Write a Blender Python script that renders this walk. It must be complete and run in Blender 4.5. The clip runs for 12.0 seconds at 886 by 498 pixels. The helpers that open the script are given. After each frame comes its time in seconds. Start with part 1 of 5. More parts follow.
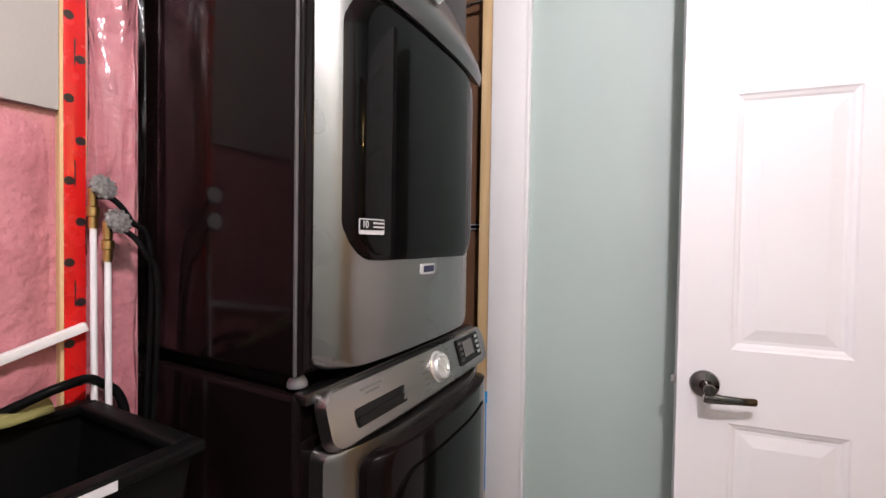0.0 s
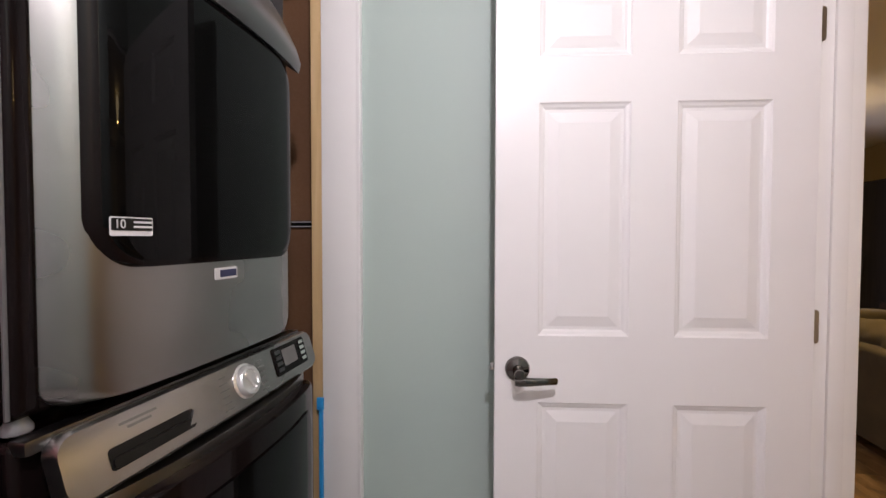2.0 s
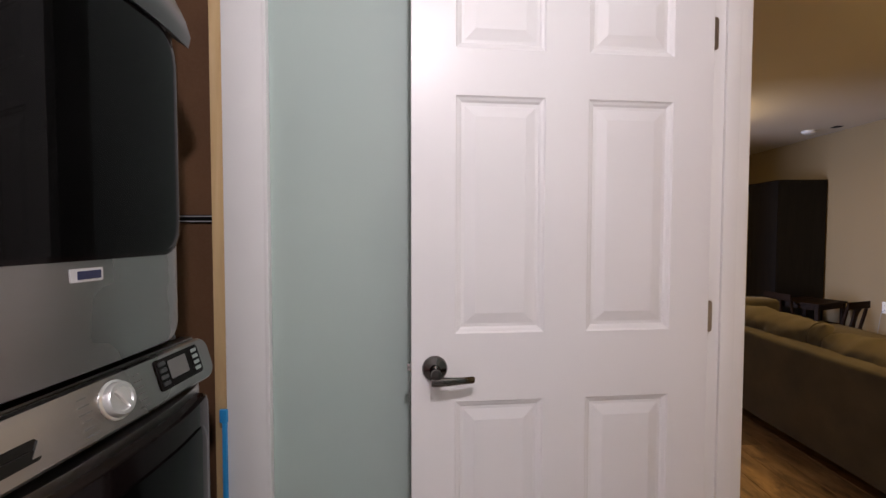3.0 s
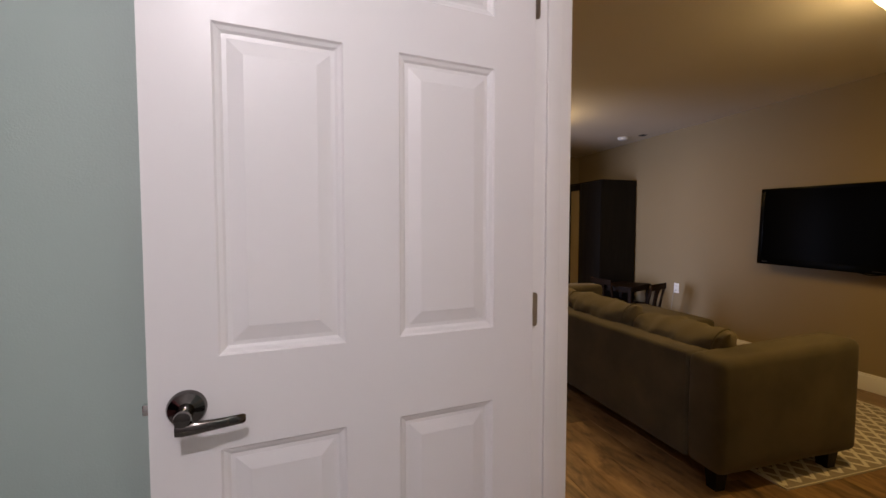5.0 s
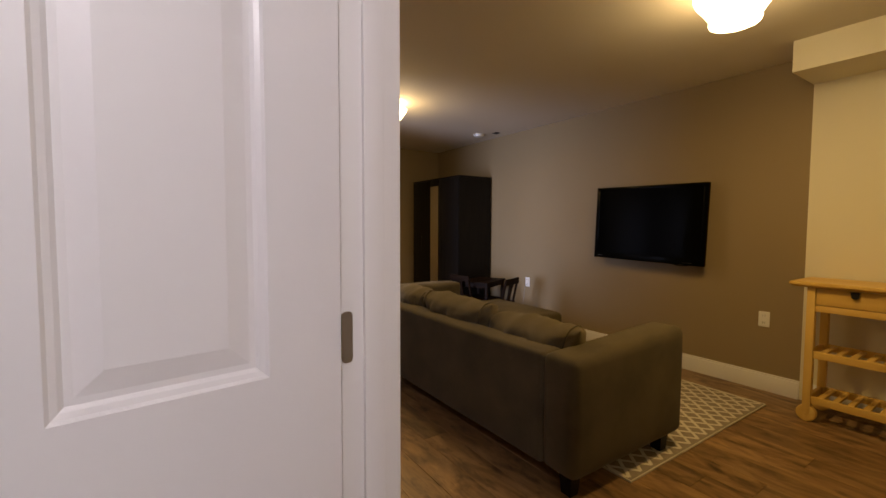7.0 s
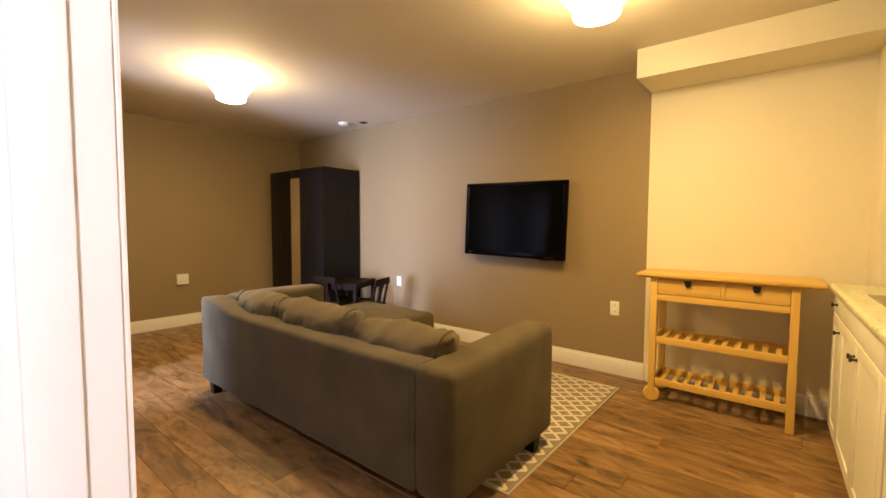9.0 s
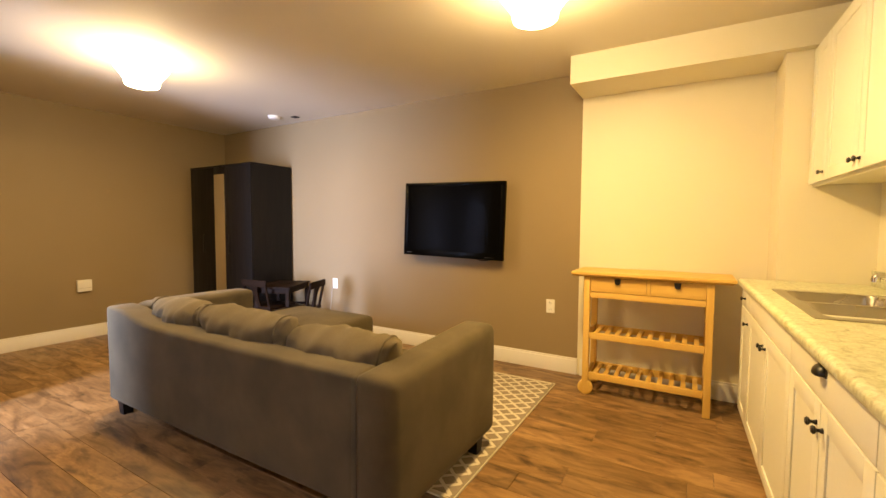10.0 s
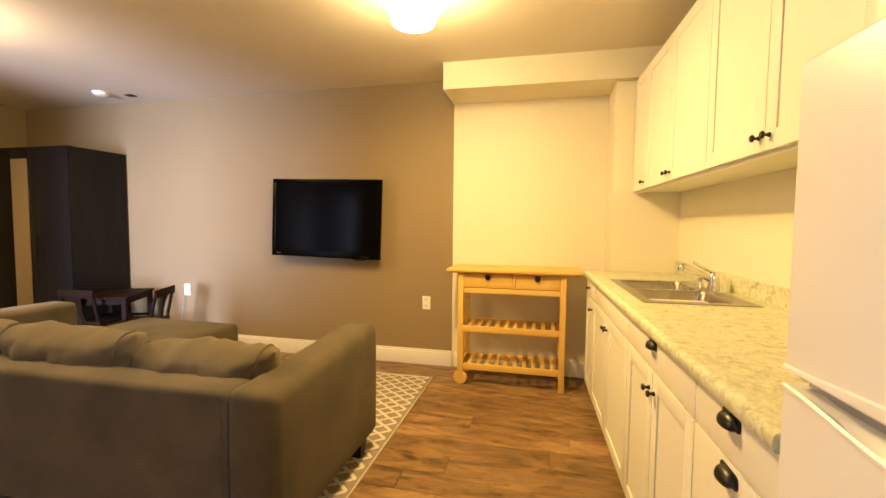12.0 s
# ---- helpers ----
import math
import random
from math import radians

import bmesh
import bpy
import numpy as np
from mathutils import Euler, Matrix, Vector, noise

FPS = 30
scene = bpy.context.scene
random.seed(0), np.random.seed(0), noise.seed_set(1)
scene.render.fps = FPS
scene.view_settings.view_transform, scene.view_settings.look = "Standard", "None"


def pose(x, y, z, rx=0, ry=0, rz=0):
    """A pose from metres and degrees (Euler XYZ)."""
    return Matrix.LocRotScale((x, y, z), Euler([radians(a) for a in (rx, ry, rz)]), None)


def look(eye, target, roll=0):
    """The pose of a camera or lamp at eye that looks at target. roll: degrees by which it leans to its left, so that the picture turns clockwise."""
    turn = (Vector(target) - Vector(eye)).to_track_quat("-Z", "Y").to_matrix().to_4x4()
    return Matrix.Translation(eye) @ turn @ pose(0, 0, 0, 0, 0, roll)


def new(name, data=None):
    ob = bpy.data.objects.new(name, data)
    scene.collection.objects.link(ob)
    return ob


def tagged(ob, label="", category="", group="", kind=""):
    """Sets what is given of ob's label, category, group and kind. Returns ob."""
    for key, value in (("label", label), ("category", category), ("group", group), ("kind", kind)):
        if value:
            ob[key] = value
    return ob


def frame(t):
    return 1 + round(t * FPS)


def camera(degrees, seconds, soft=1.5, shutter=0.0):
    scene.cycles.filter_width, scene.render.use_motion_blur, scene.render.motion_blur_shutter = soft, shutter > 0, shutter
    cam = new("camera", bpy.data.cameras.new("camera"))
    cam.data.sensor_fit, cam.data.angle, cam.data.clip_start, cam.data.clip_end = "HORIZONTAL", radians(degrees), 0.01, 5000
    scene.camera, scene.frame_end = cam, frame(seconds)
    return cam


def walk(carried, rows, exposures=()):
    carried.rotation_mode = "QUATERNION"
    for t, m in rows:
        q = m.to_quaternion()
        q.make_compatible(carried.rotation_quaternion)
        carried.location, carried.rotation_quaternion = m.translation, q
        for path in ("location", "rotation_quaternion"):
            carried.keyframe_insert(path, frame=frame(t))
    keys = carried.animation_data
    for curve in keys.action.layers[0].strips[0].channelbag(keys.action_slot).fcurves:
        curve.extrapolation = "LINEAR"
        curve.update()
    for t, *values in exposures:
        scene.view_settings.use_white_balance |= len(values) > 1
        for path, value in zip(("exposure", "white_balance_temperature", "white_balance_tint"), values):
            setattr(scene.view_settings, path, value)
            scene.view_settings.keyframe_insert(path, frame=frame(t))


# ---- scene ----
cam = camera(92.6, 12.0)
PATH = [
    (0, (-0.153, -0.224, 1.276), (-1.071, 1.552, 1.234), 0.9),
    (0.5, (-0.134, -0.206, 1.277), (-0.922, 1.63, 1.233), 0.7),
    (1, (-0.105, -0.187, 1.285), (-0.752, 1.702, 1.229), 0.5),
    (1.5, (-0.091, -0.166, 1.276), (-0.572, 1.775, 1.234), 0.4),
    (2, (-0.045, -0.145, 1.283), (-0.407, 1.821, 1.227), 0.1),
    (2.5, (-0.03, -0.118, 1.281), (-0.232, 1.871, 1.22), 0.2),
    (3, (0.001, -0.091, 1.282), (-0.059, 1.907, 1.209), 0.1),
    (3.5, (0.026, -0.062, 1.276), (0.118, 1.934, 1.193), 0.0),
    (5.5, (0.255, 0.217, 1.255), (0.957, 2.087, 1.152), 0.2),
    (6, (0.322, 0.293, 1.251), (1.172, 2.1, 1.14), 0.4),
    (6.5, (0.396, 0.359, 1.251), (1.379, 2.097, 1.141), 0.3),
    (7, (0.457, 0.441, 1.24), (1.571, 2.098, 1.133), 0.2),
    (7.5, (0.532, 0.502, 1.228), (1.767, 2.072, 1.118), -0.0),
    (9.5, (0.736, 0.682, 1.221), (2.375, 1.823, 1.108), 0.3),
    (10, (0.745, 0.704, 1.226), (2.465, 1.719, 1.112), 0.3),
    (10.5, (0.741, 0.723, 1.234), (2.535, 1.599, 1.117), 0.3),
    (11, (0.728, 0.74, 1.242), (2.586, 1.471, 1.121), 0.3),
    (11.5, (0.728, 0.757, 1.24), (2.636, 1.345, 1.118), 0.4),
    (12, (0.726, 0.764, 1.234), (2.672, 1.212, 1.115), 0.5),
]
walk(cam, [(t, look(eye, target, roll)) for t, eye, target, roll in PATH],
     [(0, 0.62), (1.5, 0.47), (2.5, 0.10), (3.5, -0.06), (5.5, -0.24), (6.5, -0.22), (7.5, 0.16), (8.5, 0.92), (9.5, 1.61), (12, 1.70)])

# ---- world and lights ----
world = bpy.data.worlds.new("world")
scene.world = world
world.use_nodes = True
sky = world.node_tree.nodes.new("ShaderNodeTexSky")
sky.sky_type, sky.sun_disc, sky.sun_elevation, sky.sun_rotation = "NISHITA", False, radians(35), radians(90)
world.node_tree.links.new(sky.outputs[0], world.node_tree.nodes["Background"].inputs[0])
world.node_tree.nodes["Background"].inputs[1].default_value = 0.1


def area_lamp(name, at, target, sx, sy, watts, colour):
    data = bpy.data.lights.new(name, "AREA")
    data.shape, data.size, data.size_y, data.energy, data.color = "RECTANGLE", sx, sy, watts, colour
    ob = new(name, data)
    ob.matrix_world = look(at, target)
    return ob


def bulb(name, at, watts, colour, radius=0.06):
    data = bpy.data.lights.new(name, "POINT")
    data.energy, data.color, data.shadow_soft_size = watts, colour, radius
    ob = new(name, data)
    ob.location = at
    return ob


CEIL = 2.43
WARM = (1.0, 0.612, 0.174)


def downlight(name, x, y, watts):
    """The light that leaves a flush ceiling fitting: most through the bottom glass, some sideways."""
    data = bpy.data.lights.new(name, "AREA")
    data.shape, data.size, data.energy, data.color = "DISK", 0.13, watts, WARM
    ob = new(name, data)
    ob.matrix_world = look((x, y, 2.208), (x, y, 0))
    bulb(name + "_bulb", (x, y, 2.245), watts * 0.33, WARM, 0.05)


bulb("laundry_bulb", (0.12, -0.35, 2.30), 52, (1.045, 0.94, 1.01), 0.045)
downlight("living_light_near", 2.80, 1.402, 13.4)
downlight("living_light_far", 2.335, 4.19, 11.2)
# no window here: an added area lamp in the entry stands in for daylight
daylight = area_lamp("daylight_stand_in", (-0.62, 4.22, 1.12), (4.0, 4.3, 0.95), 0.80, 1.7, 36, (0.58, 0.66, 1.0))
daylight.data.spread = radians(85)


# ---- materials ----
def mat(name, colour, rough=0.5, metal=0.0, spec=0.5):
    m = bpy.data.materials.new(name)
    m.use_nodes = True
    b = m.node_tree.nodes["Principled BSDF"]
    b.inputs["Base Color"].default_value = (*colour, 1)
    b.inputs["Roughness"].default_value = rough
    b.inputs["Metallic"].default_value = metal
    b.inputs["Specular IOR Level"].default_value = spec
    return m


def nd(m, kind, **values):
    n = m.node_tree.nodes.new(kind)
    for k, v in values.items():
        n.inputs[k].default_value = v
    return n


def ln(m, a, b):
    m.node_tree.links.new(a, b)


def bsdf(m):
    return m.node_tree.nodes["Principled BSDF"]


def coords(m, scale=(1, 1, 1), turn=(0, 0, 0)):
    tc = nd(m, "ShaderNodeTexCoord")
    mp = nd(m, "ShaderNodeMapping")
    mp.inputs["Scale"].default_value = scale
    mp.inputs["Rotation"].default_value = turn
    ln(m, tc.outputs["Object"], mp.inputs["Vector"])
    return mp.outputs[0]


def ramp(m, fac, stops):
    r = nd(m, "ShaderNodeValToRGB")
    e = r.color_ramp.elements
    while len(e) < len(stops):
        e.new(0.5)
    for el, (p, c) in zip(e, stops):
        el.position, el.color = p, (*c, 1)
    ln(m, fac, r.inputs[0])
    return r.outputs[0]


def bump(m, height, strength=0.2, distance=0.002):
    b = nd(m, "ShaderNodeBump", Strength=strength, Distance=distance)
    ln(m, height, b.inputs["Height"])
    ln(m, b.outputs[0], bsdf(m).inputs["Normal"])
    return b


def textured(name, c1, c2, scale=3.0, rough=(0.4, 0.6), fine=60.0, relief=0.15, stretch=(1, 1, 1), distance=0.002, metal=0.0):
    """Colour varies between c1 and c2 at a large scale, the relief at a fine one."""
    m = mat(name, c1, rough[0], metal)
    v = coords(m, stretch)
    big = nd(m, "ShaderNodeTexNoise", Scale=scale, Detail=4.0)
    small = nd(m, "ShaderNodeTexNoise", Scale=fine, Detail=3.0)
    for n in (big, small):
        ln(m, v, n.inputs["Vector"])
    ln(m, ramp(m, big.outputs[0], [(0.3, c1), (0.7, c2)]), bsdf(m).inputs["Base Color"])
    mr = nd(m, "ShaderNodeMapRange", **{"From Min": 0.3, "From Max": 0.7, "To Min": rough[0], "To Max": rough[1]})
    ln(m, small.outputs[0], mr.inputs[0])
    ln(m, mr.outputs[0], bsdf(m).inputs["Roughness"])
    bump(m, small.outputs[0], relief, distance)
    return m


def wood(name, c1, c2, c3, axis="X", scale=1.0, rough=0.4, vary=0.0):
    m = mat(name, c1, rough)
    st = {"X": (1.2, 14, 14), "Y": (14, 1.2, 14), "Z": (14, 14, 1.2)}[axis]
    v = coords(m, tuple(s * scale for s in st))
    if vary:
        info = nd(m, "ShaderNodeObjectInfo")
        add = nd(m, "ShaderNodeVectorMath")
        add.operation = "MULTIPLY_ADD"
        comb = nd(m, "ShaderNodeCombineXYZ")
        for s in ("X", "Y", "Z"):
            ln(m, info.outputs["Random"], comb.inputs[s])
        ln(m, comb.outputs[0], add.inputs[0])
        add.inputs[1].default_value = (37, 51, 23)
        ln(m, v, add.inputs[2])
        v = add.outputs[0]
    n = nd(m, "ShaderNodeTexNoise", Scale=1.0, Detail=6.0, Roughness=0.62, Distortion=0.6)
    ln(m, v, n.inputs["Vector"])
    col = ramp(m, n.outputs[0], [(0.28, c1), (0.5, c2), (0.72, c3)])
    if vary:
        hsv = nd(m, "ShaderNodeHueSaturation")
        mr = nd(m, "ShaderNodeMapRange", **{"To Min": 1 - vary, "To Max": 1 + vary})
        ln(m, info.outputs["Random"], mr.inputs[0])
        ln(m, mr.outputs[0], hsv.inputs["Value"])
        ln(m, col, hsv.inputs["Color"])
        col = hsv.outputs[0]
    ln(m, col, bsdf(m).inputs["Base Color"])
    mr2 = nd(m, "ShaderNodeMapRange", **{"From Min": 0.3, "From Max": 0.7, "To Min": rough + 0.1, "To Max": rough - 0.06})
    ln(m, n.outputs[0], mr2.inputs[0])
    ln(m, mr2.outputs[0], bsdf(m).inputs["Roughness"])
    bump(m, n.outputs[0], 0.12, 0.002)
    return m


def upholstery(name, c1, c2, scale):
    """Coarse woven cloth: broad wear, and a slub weave of crossing threads."""
    m = mat(name, c1, 0.9, 0.0, 0.25)
    b = bsdf(m)
    big = nd(m, "ShaderNodeTexNoise", Scale=scale, Detail=4.0)
    ln(m, coords(m), big.inputs["Vector"])
    threads = []
    for stretch in ((700, 700, 140), (140, 140, 700)):
        n = nd(m, "ShaderNodeTexNoise", Scale=1.0, Detail=2.0, Roughness=0.6)
        ln(m, coords(m, stretch), n.inputs["Vector"])
        threads.append(n.outputs[0])
    add = nd(m, "ShaderNodeMath")
    for k in (0, 1):
        ln(m, threads[k], add.inputs[k])
    weave = ramp(m, add.outputs[0], [(0.70, (0.84, 0.83, 0.82)), (1.0, (1, 1, 1))])
    mx = nd(m, "ShaderNodeMix")
    mx.data_type, mx.blend_type = "RGBA", "MULTIPLY"
    mx.inputs[0].default_value = 1.0
    ln(m, ramp(m, big.outputs[0], [(0.3, c1), (0.7, c2)]), mx.inputs[6])
    ln(m, weave, mx.inputs[7])
    ln(m, mx.outputs[2], b.inputs["Base Color"])
    b.inputs["Sheen Weight"].default_value = 0.12
    b.inputs["Sheen Roughness"].default_value = 0.5
    b.inputs["Sheen Tint"].default_value = (0.85, 0.75, 0.55, 1)
    bump(m, add.outputs[0], 0.3, 0.001)
    return m


def brushed(name, colour, rough):
    """Satin metal whose gloss varies softly from hand marks."""
    m = mat(name, colour, rough, 1.0)
    n = nd(m, "ShaderNodeTexNoise", Scale=3.0, Detail=3.0)
    ln(m, coords(m), n.inputs["Vector"])
    mr = nd(m, "ShaderNodeMapRange", **{"From Min": 0.3, "From Max": 0.7, "To Min": rough - 0.03, "To Max": rough + 0.04})
    ln(m, n.outputs[0], mr.inputs[0])
    ln(m, mr.outputs[0], bsdf(m).inputs["Roughness"])
    return m


def plank_wood():
    """Hand-scraped walnut look: broad figure, dark smudges and fine grain, different on every plank."""
    m = mat("walnut_laminate_plank", (0.15, 0.08, 0.04), 0.34)
    info = nd(m, "ShaderNodeObjectInfo")
    comb = nd(m, "ShaderNodeCombineXYZ")
    for q in ("X", "Y", "Z"):
        ln(m, info.outputs["Random"], comb.inputs[q])

    def shifted(scale):
        add = nd(m, "ShaderNodeVectorMath")
        add.operation = "MULTIPLY_ADD"
        ln(m, comb.outputs[0], add.inputs[0])
        add.inputs[1].default_value = (41, 57, 23)
        ln(m, coords(m, scale), add.inputs[2])
        return add.outputs[0]

    broad = nd(m, "ShaderNodeTexNoise", Scale=1.0, Detail=5.0, Roughness=0.6, Distortion=1.1)
    ln(m, shifted((2.6, 8.5, 8.5)), broad.inputs["Vector"])
    smudge = nd(m, "ShaderNodeTexNoise", Scale=1.0, Detail=3.0, Roughness=0.55, Distortion=0.5)
    ln(m, shifted((7.5, 17, 17)), smudge.inputs["Vector"])
    fine = nd(m, "ShaderNodeTexNoise", Scale=1.0, Detail=4.0, Roughness=0.7)
    ln(m, shifted((7, 150, 150)), fine.inputs["Vector"])
    base = ramp(m, broad.outputs[0], [(0.30, (0.092, 0.050, 0.020)), (0.47, (0.235, 0.136, 0.056)), (0.66, (0.38, 0.235, 0.104))])
    dark = ramp(m, smudge.outputs[0], [(0.28, (0.42, 0.39, 0.36)), (0.46, (0.95, 0.95, 0.95)), (1.0, (1, 1, 1))])
    grain = ramp(m, fine.outputs[0], [(0.3, (0.74, 0.72, 0.70)), (0.62, (1, 1, 1))])
    col = base
    for extra in (dark, grain):
        mx = nd(m, "ShaderNodeMix")
        mx.data_type, mx.blend_type = "RGBA", "MULTIPLY"
        mx.inputs[0].default_value = 1.0
        ln(m, col, mx.inputs[6])
        ln(m, extra, mx.inputs[7])
        col = mx.outputs[2]
    hsv = nd(m, "ShaderNodeHueSaturation")
    mr = nd(m, "ShaderNodeMapRange", **{"To Min": 0.78, "To Max": 1.24})
    ln(m, info.outputs["Random"], mr.inputs[0])
    ln(m, mr.outputs[0], hsv.inputs["Value"])
    ln(m, col, hsv.inputs["Color"])
    ln(m, hsv.outputs[0], bsdf(m).inputs["Base Color"])
    rr = nd(m, "ShaderNodeMapRange", **{"From Min": 0.3, "From Max": 0.7, "To Min": 0.46, "To Max": 0.30})
    ln(m, broad.outputs[0], rr.inputs[0])
    ln(m, rr.outputs[0], bsdf(m).inputs["Roughness"])
    bump(m, smudge.outputs[0], 0.25, 0.003)
    return m


M_DOOR = textured("white_door_paint", (0.80, 0.79, 0.79), (0.77, 0.76, 0.765), 2.0, (0.32, 0.42), 90, 0.05)
M_TRIM = textured("white_trim_paint", (0.80, 0.79, 0.78), (0.76, 0.75, 0.74), 2.0, (0.32, 0.45), 90, 0.05)
M_GREEN = textured("pale_green_wall_paint", (0.44, 0.53, 0.49), (0.42, 0.51, 0.475), 1.5, (0.55, 0.68), 220, 0.18)
M_BROWN = textured("taupe_brown_wall_paint", (0.276, 0.207, 0.112), (0.259, 0.193, 0.103), 1.2, (0.55, 0.7), 220, 0.18)
M_CREAM = textured("cream_wall_paint", (0.76, 0.71, 0.55), (0.73, 0.68, 0.52), 1.2, (0.5, 0.65), 220, 0.15)
M_CEIL = textured("white_ceiling_paint", (0.72, 0.655, 0.53), (0.69, 0.625, 0.50), 1.0, (0.7, 0.85), 160, 0.25)
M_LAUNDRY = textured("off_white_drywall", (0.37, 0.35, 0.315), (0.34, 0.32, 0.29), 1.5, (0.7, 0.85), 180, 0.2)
M_PRIMER = textured("primed_wall_paint", (0.56, 0.555, 0.56), (0.52, 0.515, 0.52), 1.5, (0.6, 0.75), 180, 0.15)
M_STUD = wood("spruce_stud_wood", (0.50, 0.33, 0.16), (0.60, 0.42, 0.21), (0.68, 0.50, 0.28), "Z", 1.2, 0.65)
M_BOARD = textured("brown_fibre_board", (0.12, 0.058, 0.026), (0.16, 0.078, 0.034), 3.0, (0.7, 0.85), 120, 0.3)
M_FABRIC = upholstery("grey_brown_sofa_fabric", (0.058, 0.047, 0.027), (0.096, 0.077, 0.043), 4.5)
M_CUSHION = upholstery("taupe_cushion_fabric", (0.098, 0.079, 0.044), (0.124, 0.099, 0.056), 7.0)
M_BLACKWOOD = wood("black_brown_wood", (0.0035, 0.003, 0.003), (0.0055, 0.0045, 0.004), (0.009, 0.0075, 0.006), "Z", 1.5, 0.42)
bsdf(M_BLACKWOOD).inputs["Specular IOR Level"].default_value = 0.22
M_TABLEWOOD = wood("dark_stained_wood", (0.007, 0.0035, 0.002), (0.012, 0.006, 0.003), (0.018, 0.009, 0.005), "X", 1.5, 0.6)
bsdf(M_TABLEWOOD).inputs["Specular IOR Level"].default_value = 0.08
M_BIRCH_Y = wood("oiled_birch_along", (0.58, 0.355, 0.080), (0.66, 0.43, 0.108), (0.72, 0.495, 0.14), "Y", 0.9, 0.42)
M_BIRCH_X = wood("oiled_birch_across", (0.58, 0.355, 0.080), (0.66, 0.43, 0.108), (0.72, 0.495, 0.14), "X", 0.9, 0.42)
M_BIRCH_Z = wood("oiled_birch_upright", (0.58, 0.355, 0.080), (0.66, 0.43, 0.108), (0.72, 0.495, 0.14), "Z", 0.9, 0.42)
M_PLANK = plank_wood()
M_UNDER = mat("dark_plank_joint", (0.02, 0.012, 0.008), 0.8)
M_CONCRETE = textured("grey_concrete_floor", (0.40, 0.385, 0.37), (0.34, 0.33, 0.315), 3.0, (0.7, 0.9), 70, 0.3)
M_CABINET = textured("cream_white_cabinet_paint", (0.785, 0.78, 0.66), (0.755, 0.75, 0.635), 1.5, (0.3, 0.42), 120, 0.06)
M_FRIDGE = textured("white_enamel", (0.80, 0.80, 0.77), (0.78, 0.78, 0.75), 1.5, (0.30, 0.36), 40, 0.01)
M_BLACKIRON = textured("black_iron", (0.005, 0.0045, 0.004), (0.009, 0.008, 0.007), 8.0, (0.28, 0.4), 200, 0.15)
M_CHROME = mat("chrome", (0.75, 0.74, 0.72), 0.12, 1.0)
M_NICKEL = mat("dark_polished_nickel", (0.13, 0.12, 0.112), 0.11, 1.0)
M_STEEL = brushed("brushed_sink_steel", (0.42, 0.39, 0.34), 0.28)
M_STAINLESS = brushed("warm_stainless_panel", (0.305, 0.296, 0.289), 0.28)
bsdf(M_STAINLESS).inputs["Anisotropic"].default_value = 0.55
grain = nd(M_STAINLESS, "ShaderNodeTangent")
grain.direction_type, grain.axis = "RADIAL", "Z"
ln(M_STAINLESS, grain.outputs[0], bsdf(M_STAINLESS).inputs["Tangent"])
M_DARKSTEEL = brushed("dark_metallic_panel", (0.13, 0.125, 0.125), 0.30)
M_GLOSSBLACK = mat("gloss_black_enamel", (0.005, 0.003, 0.003), 0.09, 0.0, 0.11)
M_BLACKPLASTIC = textured("black_plastic", (0.003, 0.003, 0.003), (0.005, 0.005, 0.005), 4.0, (0.30, 0.45), 300, 0.1)
bsdf(M_BLACKPLASTIC).inputs["Specular IOR Level"].default_value = 0.05
M_RUBBER = mat("black_rubber", (0.004, 0.004, 0.004), 0.6, 0.0, 0.06)
M_SMOKED = mat("smoked_glass", (0.002, 0.0019, 0.0019), 0.03, 0.0, 0.09)
M_TVSCREEN = mat("tv_screen", (0.0016, 0.0016, 0.0018), 0.16, 0.0, 0.035)
M_TVFRAME = mat("tv_gloss_frame", (0.002, 0.002, 0.002), 0.22, 0.0, 0.045)
M_MIRROR = mat("mirror", (0.9, 0.88, 0.84), 0.02, 1.0)
M_PLATE = mat("white_plastic_plate", (0.78, 0.77, 0.74), 0.35)
M_SLOT = mat("dark_slot", (0.004, 0.004, 0.004), 0.5, 0.0, 0.2)
M_EDGE = mat("satin_grey_edge", (0.13, 0.13, 0.135), 0.4, 0.3)
M_HINGE = mat("satin_nickel_hinge", (0.42, 0.38, 0.34), 0.35, 1.0)
M_RED = textured("red_sheathing_tape", (0.62, 0.012, 0.010), (0.52, 0.010, 0.010), 5.0, (0.18, 0.3), 40, 0.3)
M_PRINT = mat("black_print", (0.02, 0.01, 0.01), 0.4)
M_PIPE = mat("white_water_pipe", (0.74, 0.72, 0.72), 0.35)
M_CASTMETAL = textured("speckled_cast_metal", (0.16, 0.15, 0.14), (0.42, 0.41, 0.40), 160.0, (0.4, 0.6), 300, 0.4, metal=0.8)
M_BRASS = mat("brass", (0.55, 0.36, 0.13), 0.3, 1.0)
M_BLUETAPE = mat("blue_painters_tape", (0.02, 0.28, 0.62), 0.6)
M_PRINTGREY = mat("grey_panel_print", (0.12, 0.12, 0.12), 0.5)
M_LABELGREY = mat("grey_label_print", (0.30, 0.30, 0.31), 0.5)
M_LABELWHITE = mat("white_label", (0.52, 0.51, 0.52), 0.5)
M_NAVY = mat("navy_label", (0.02, 0.022, 0.07), 0.4)
M_TOWEL = textured("olive_towel_cloth", (0.17, 0.16, 0.05), (0.22, 0.20, 0.07), 10.0, (0.9, 0.95), 300, 0.6)


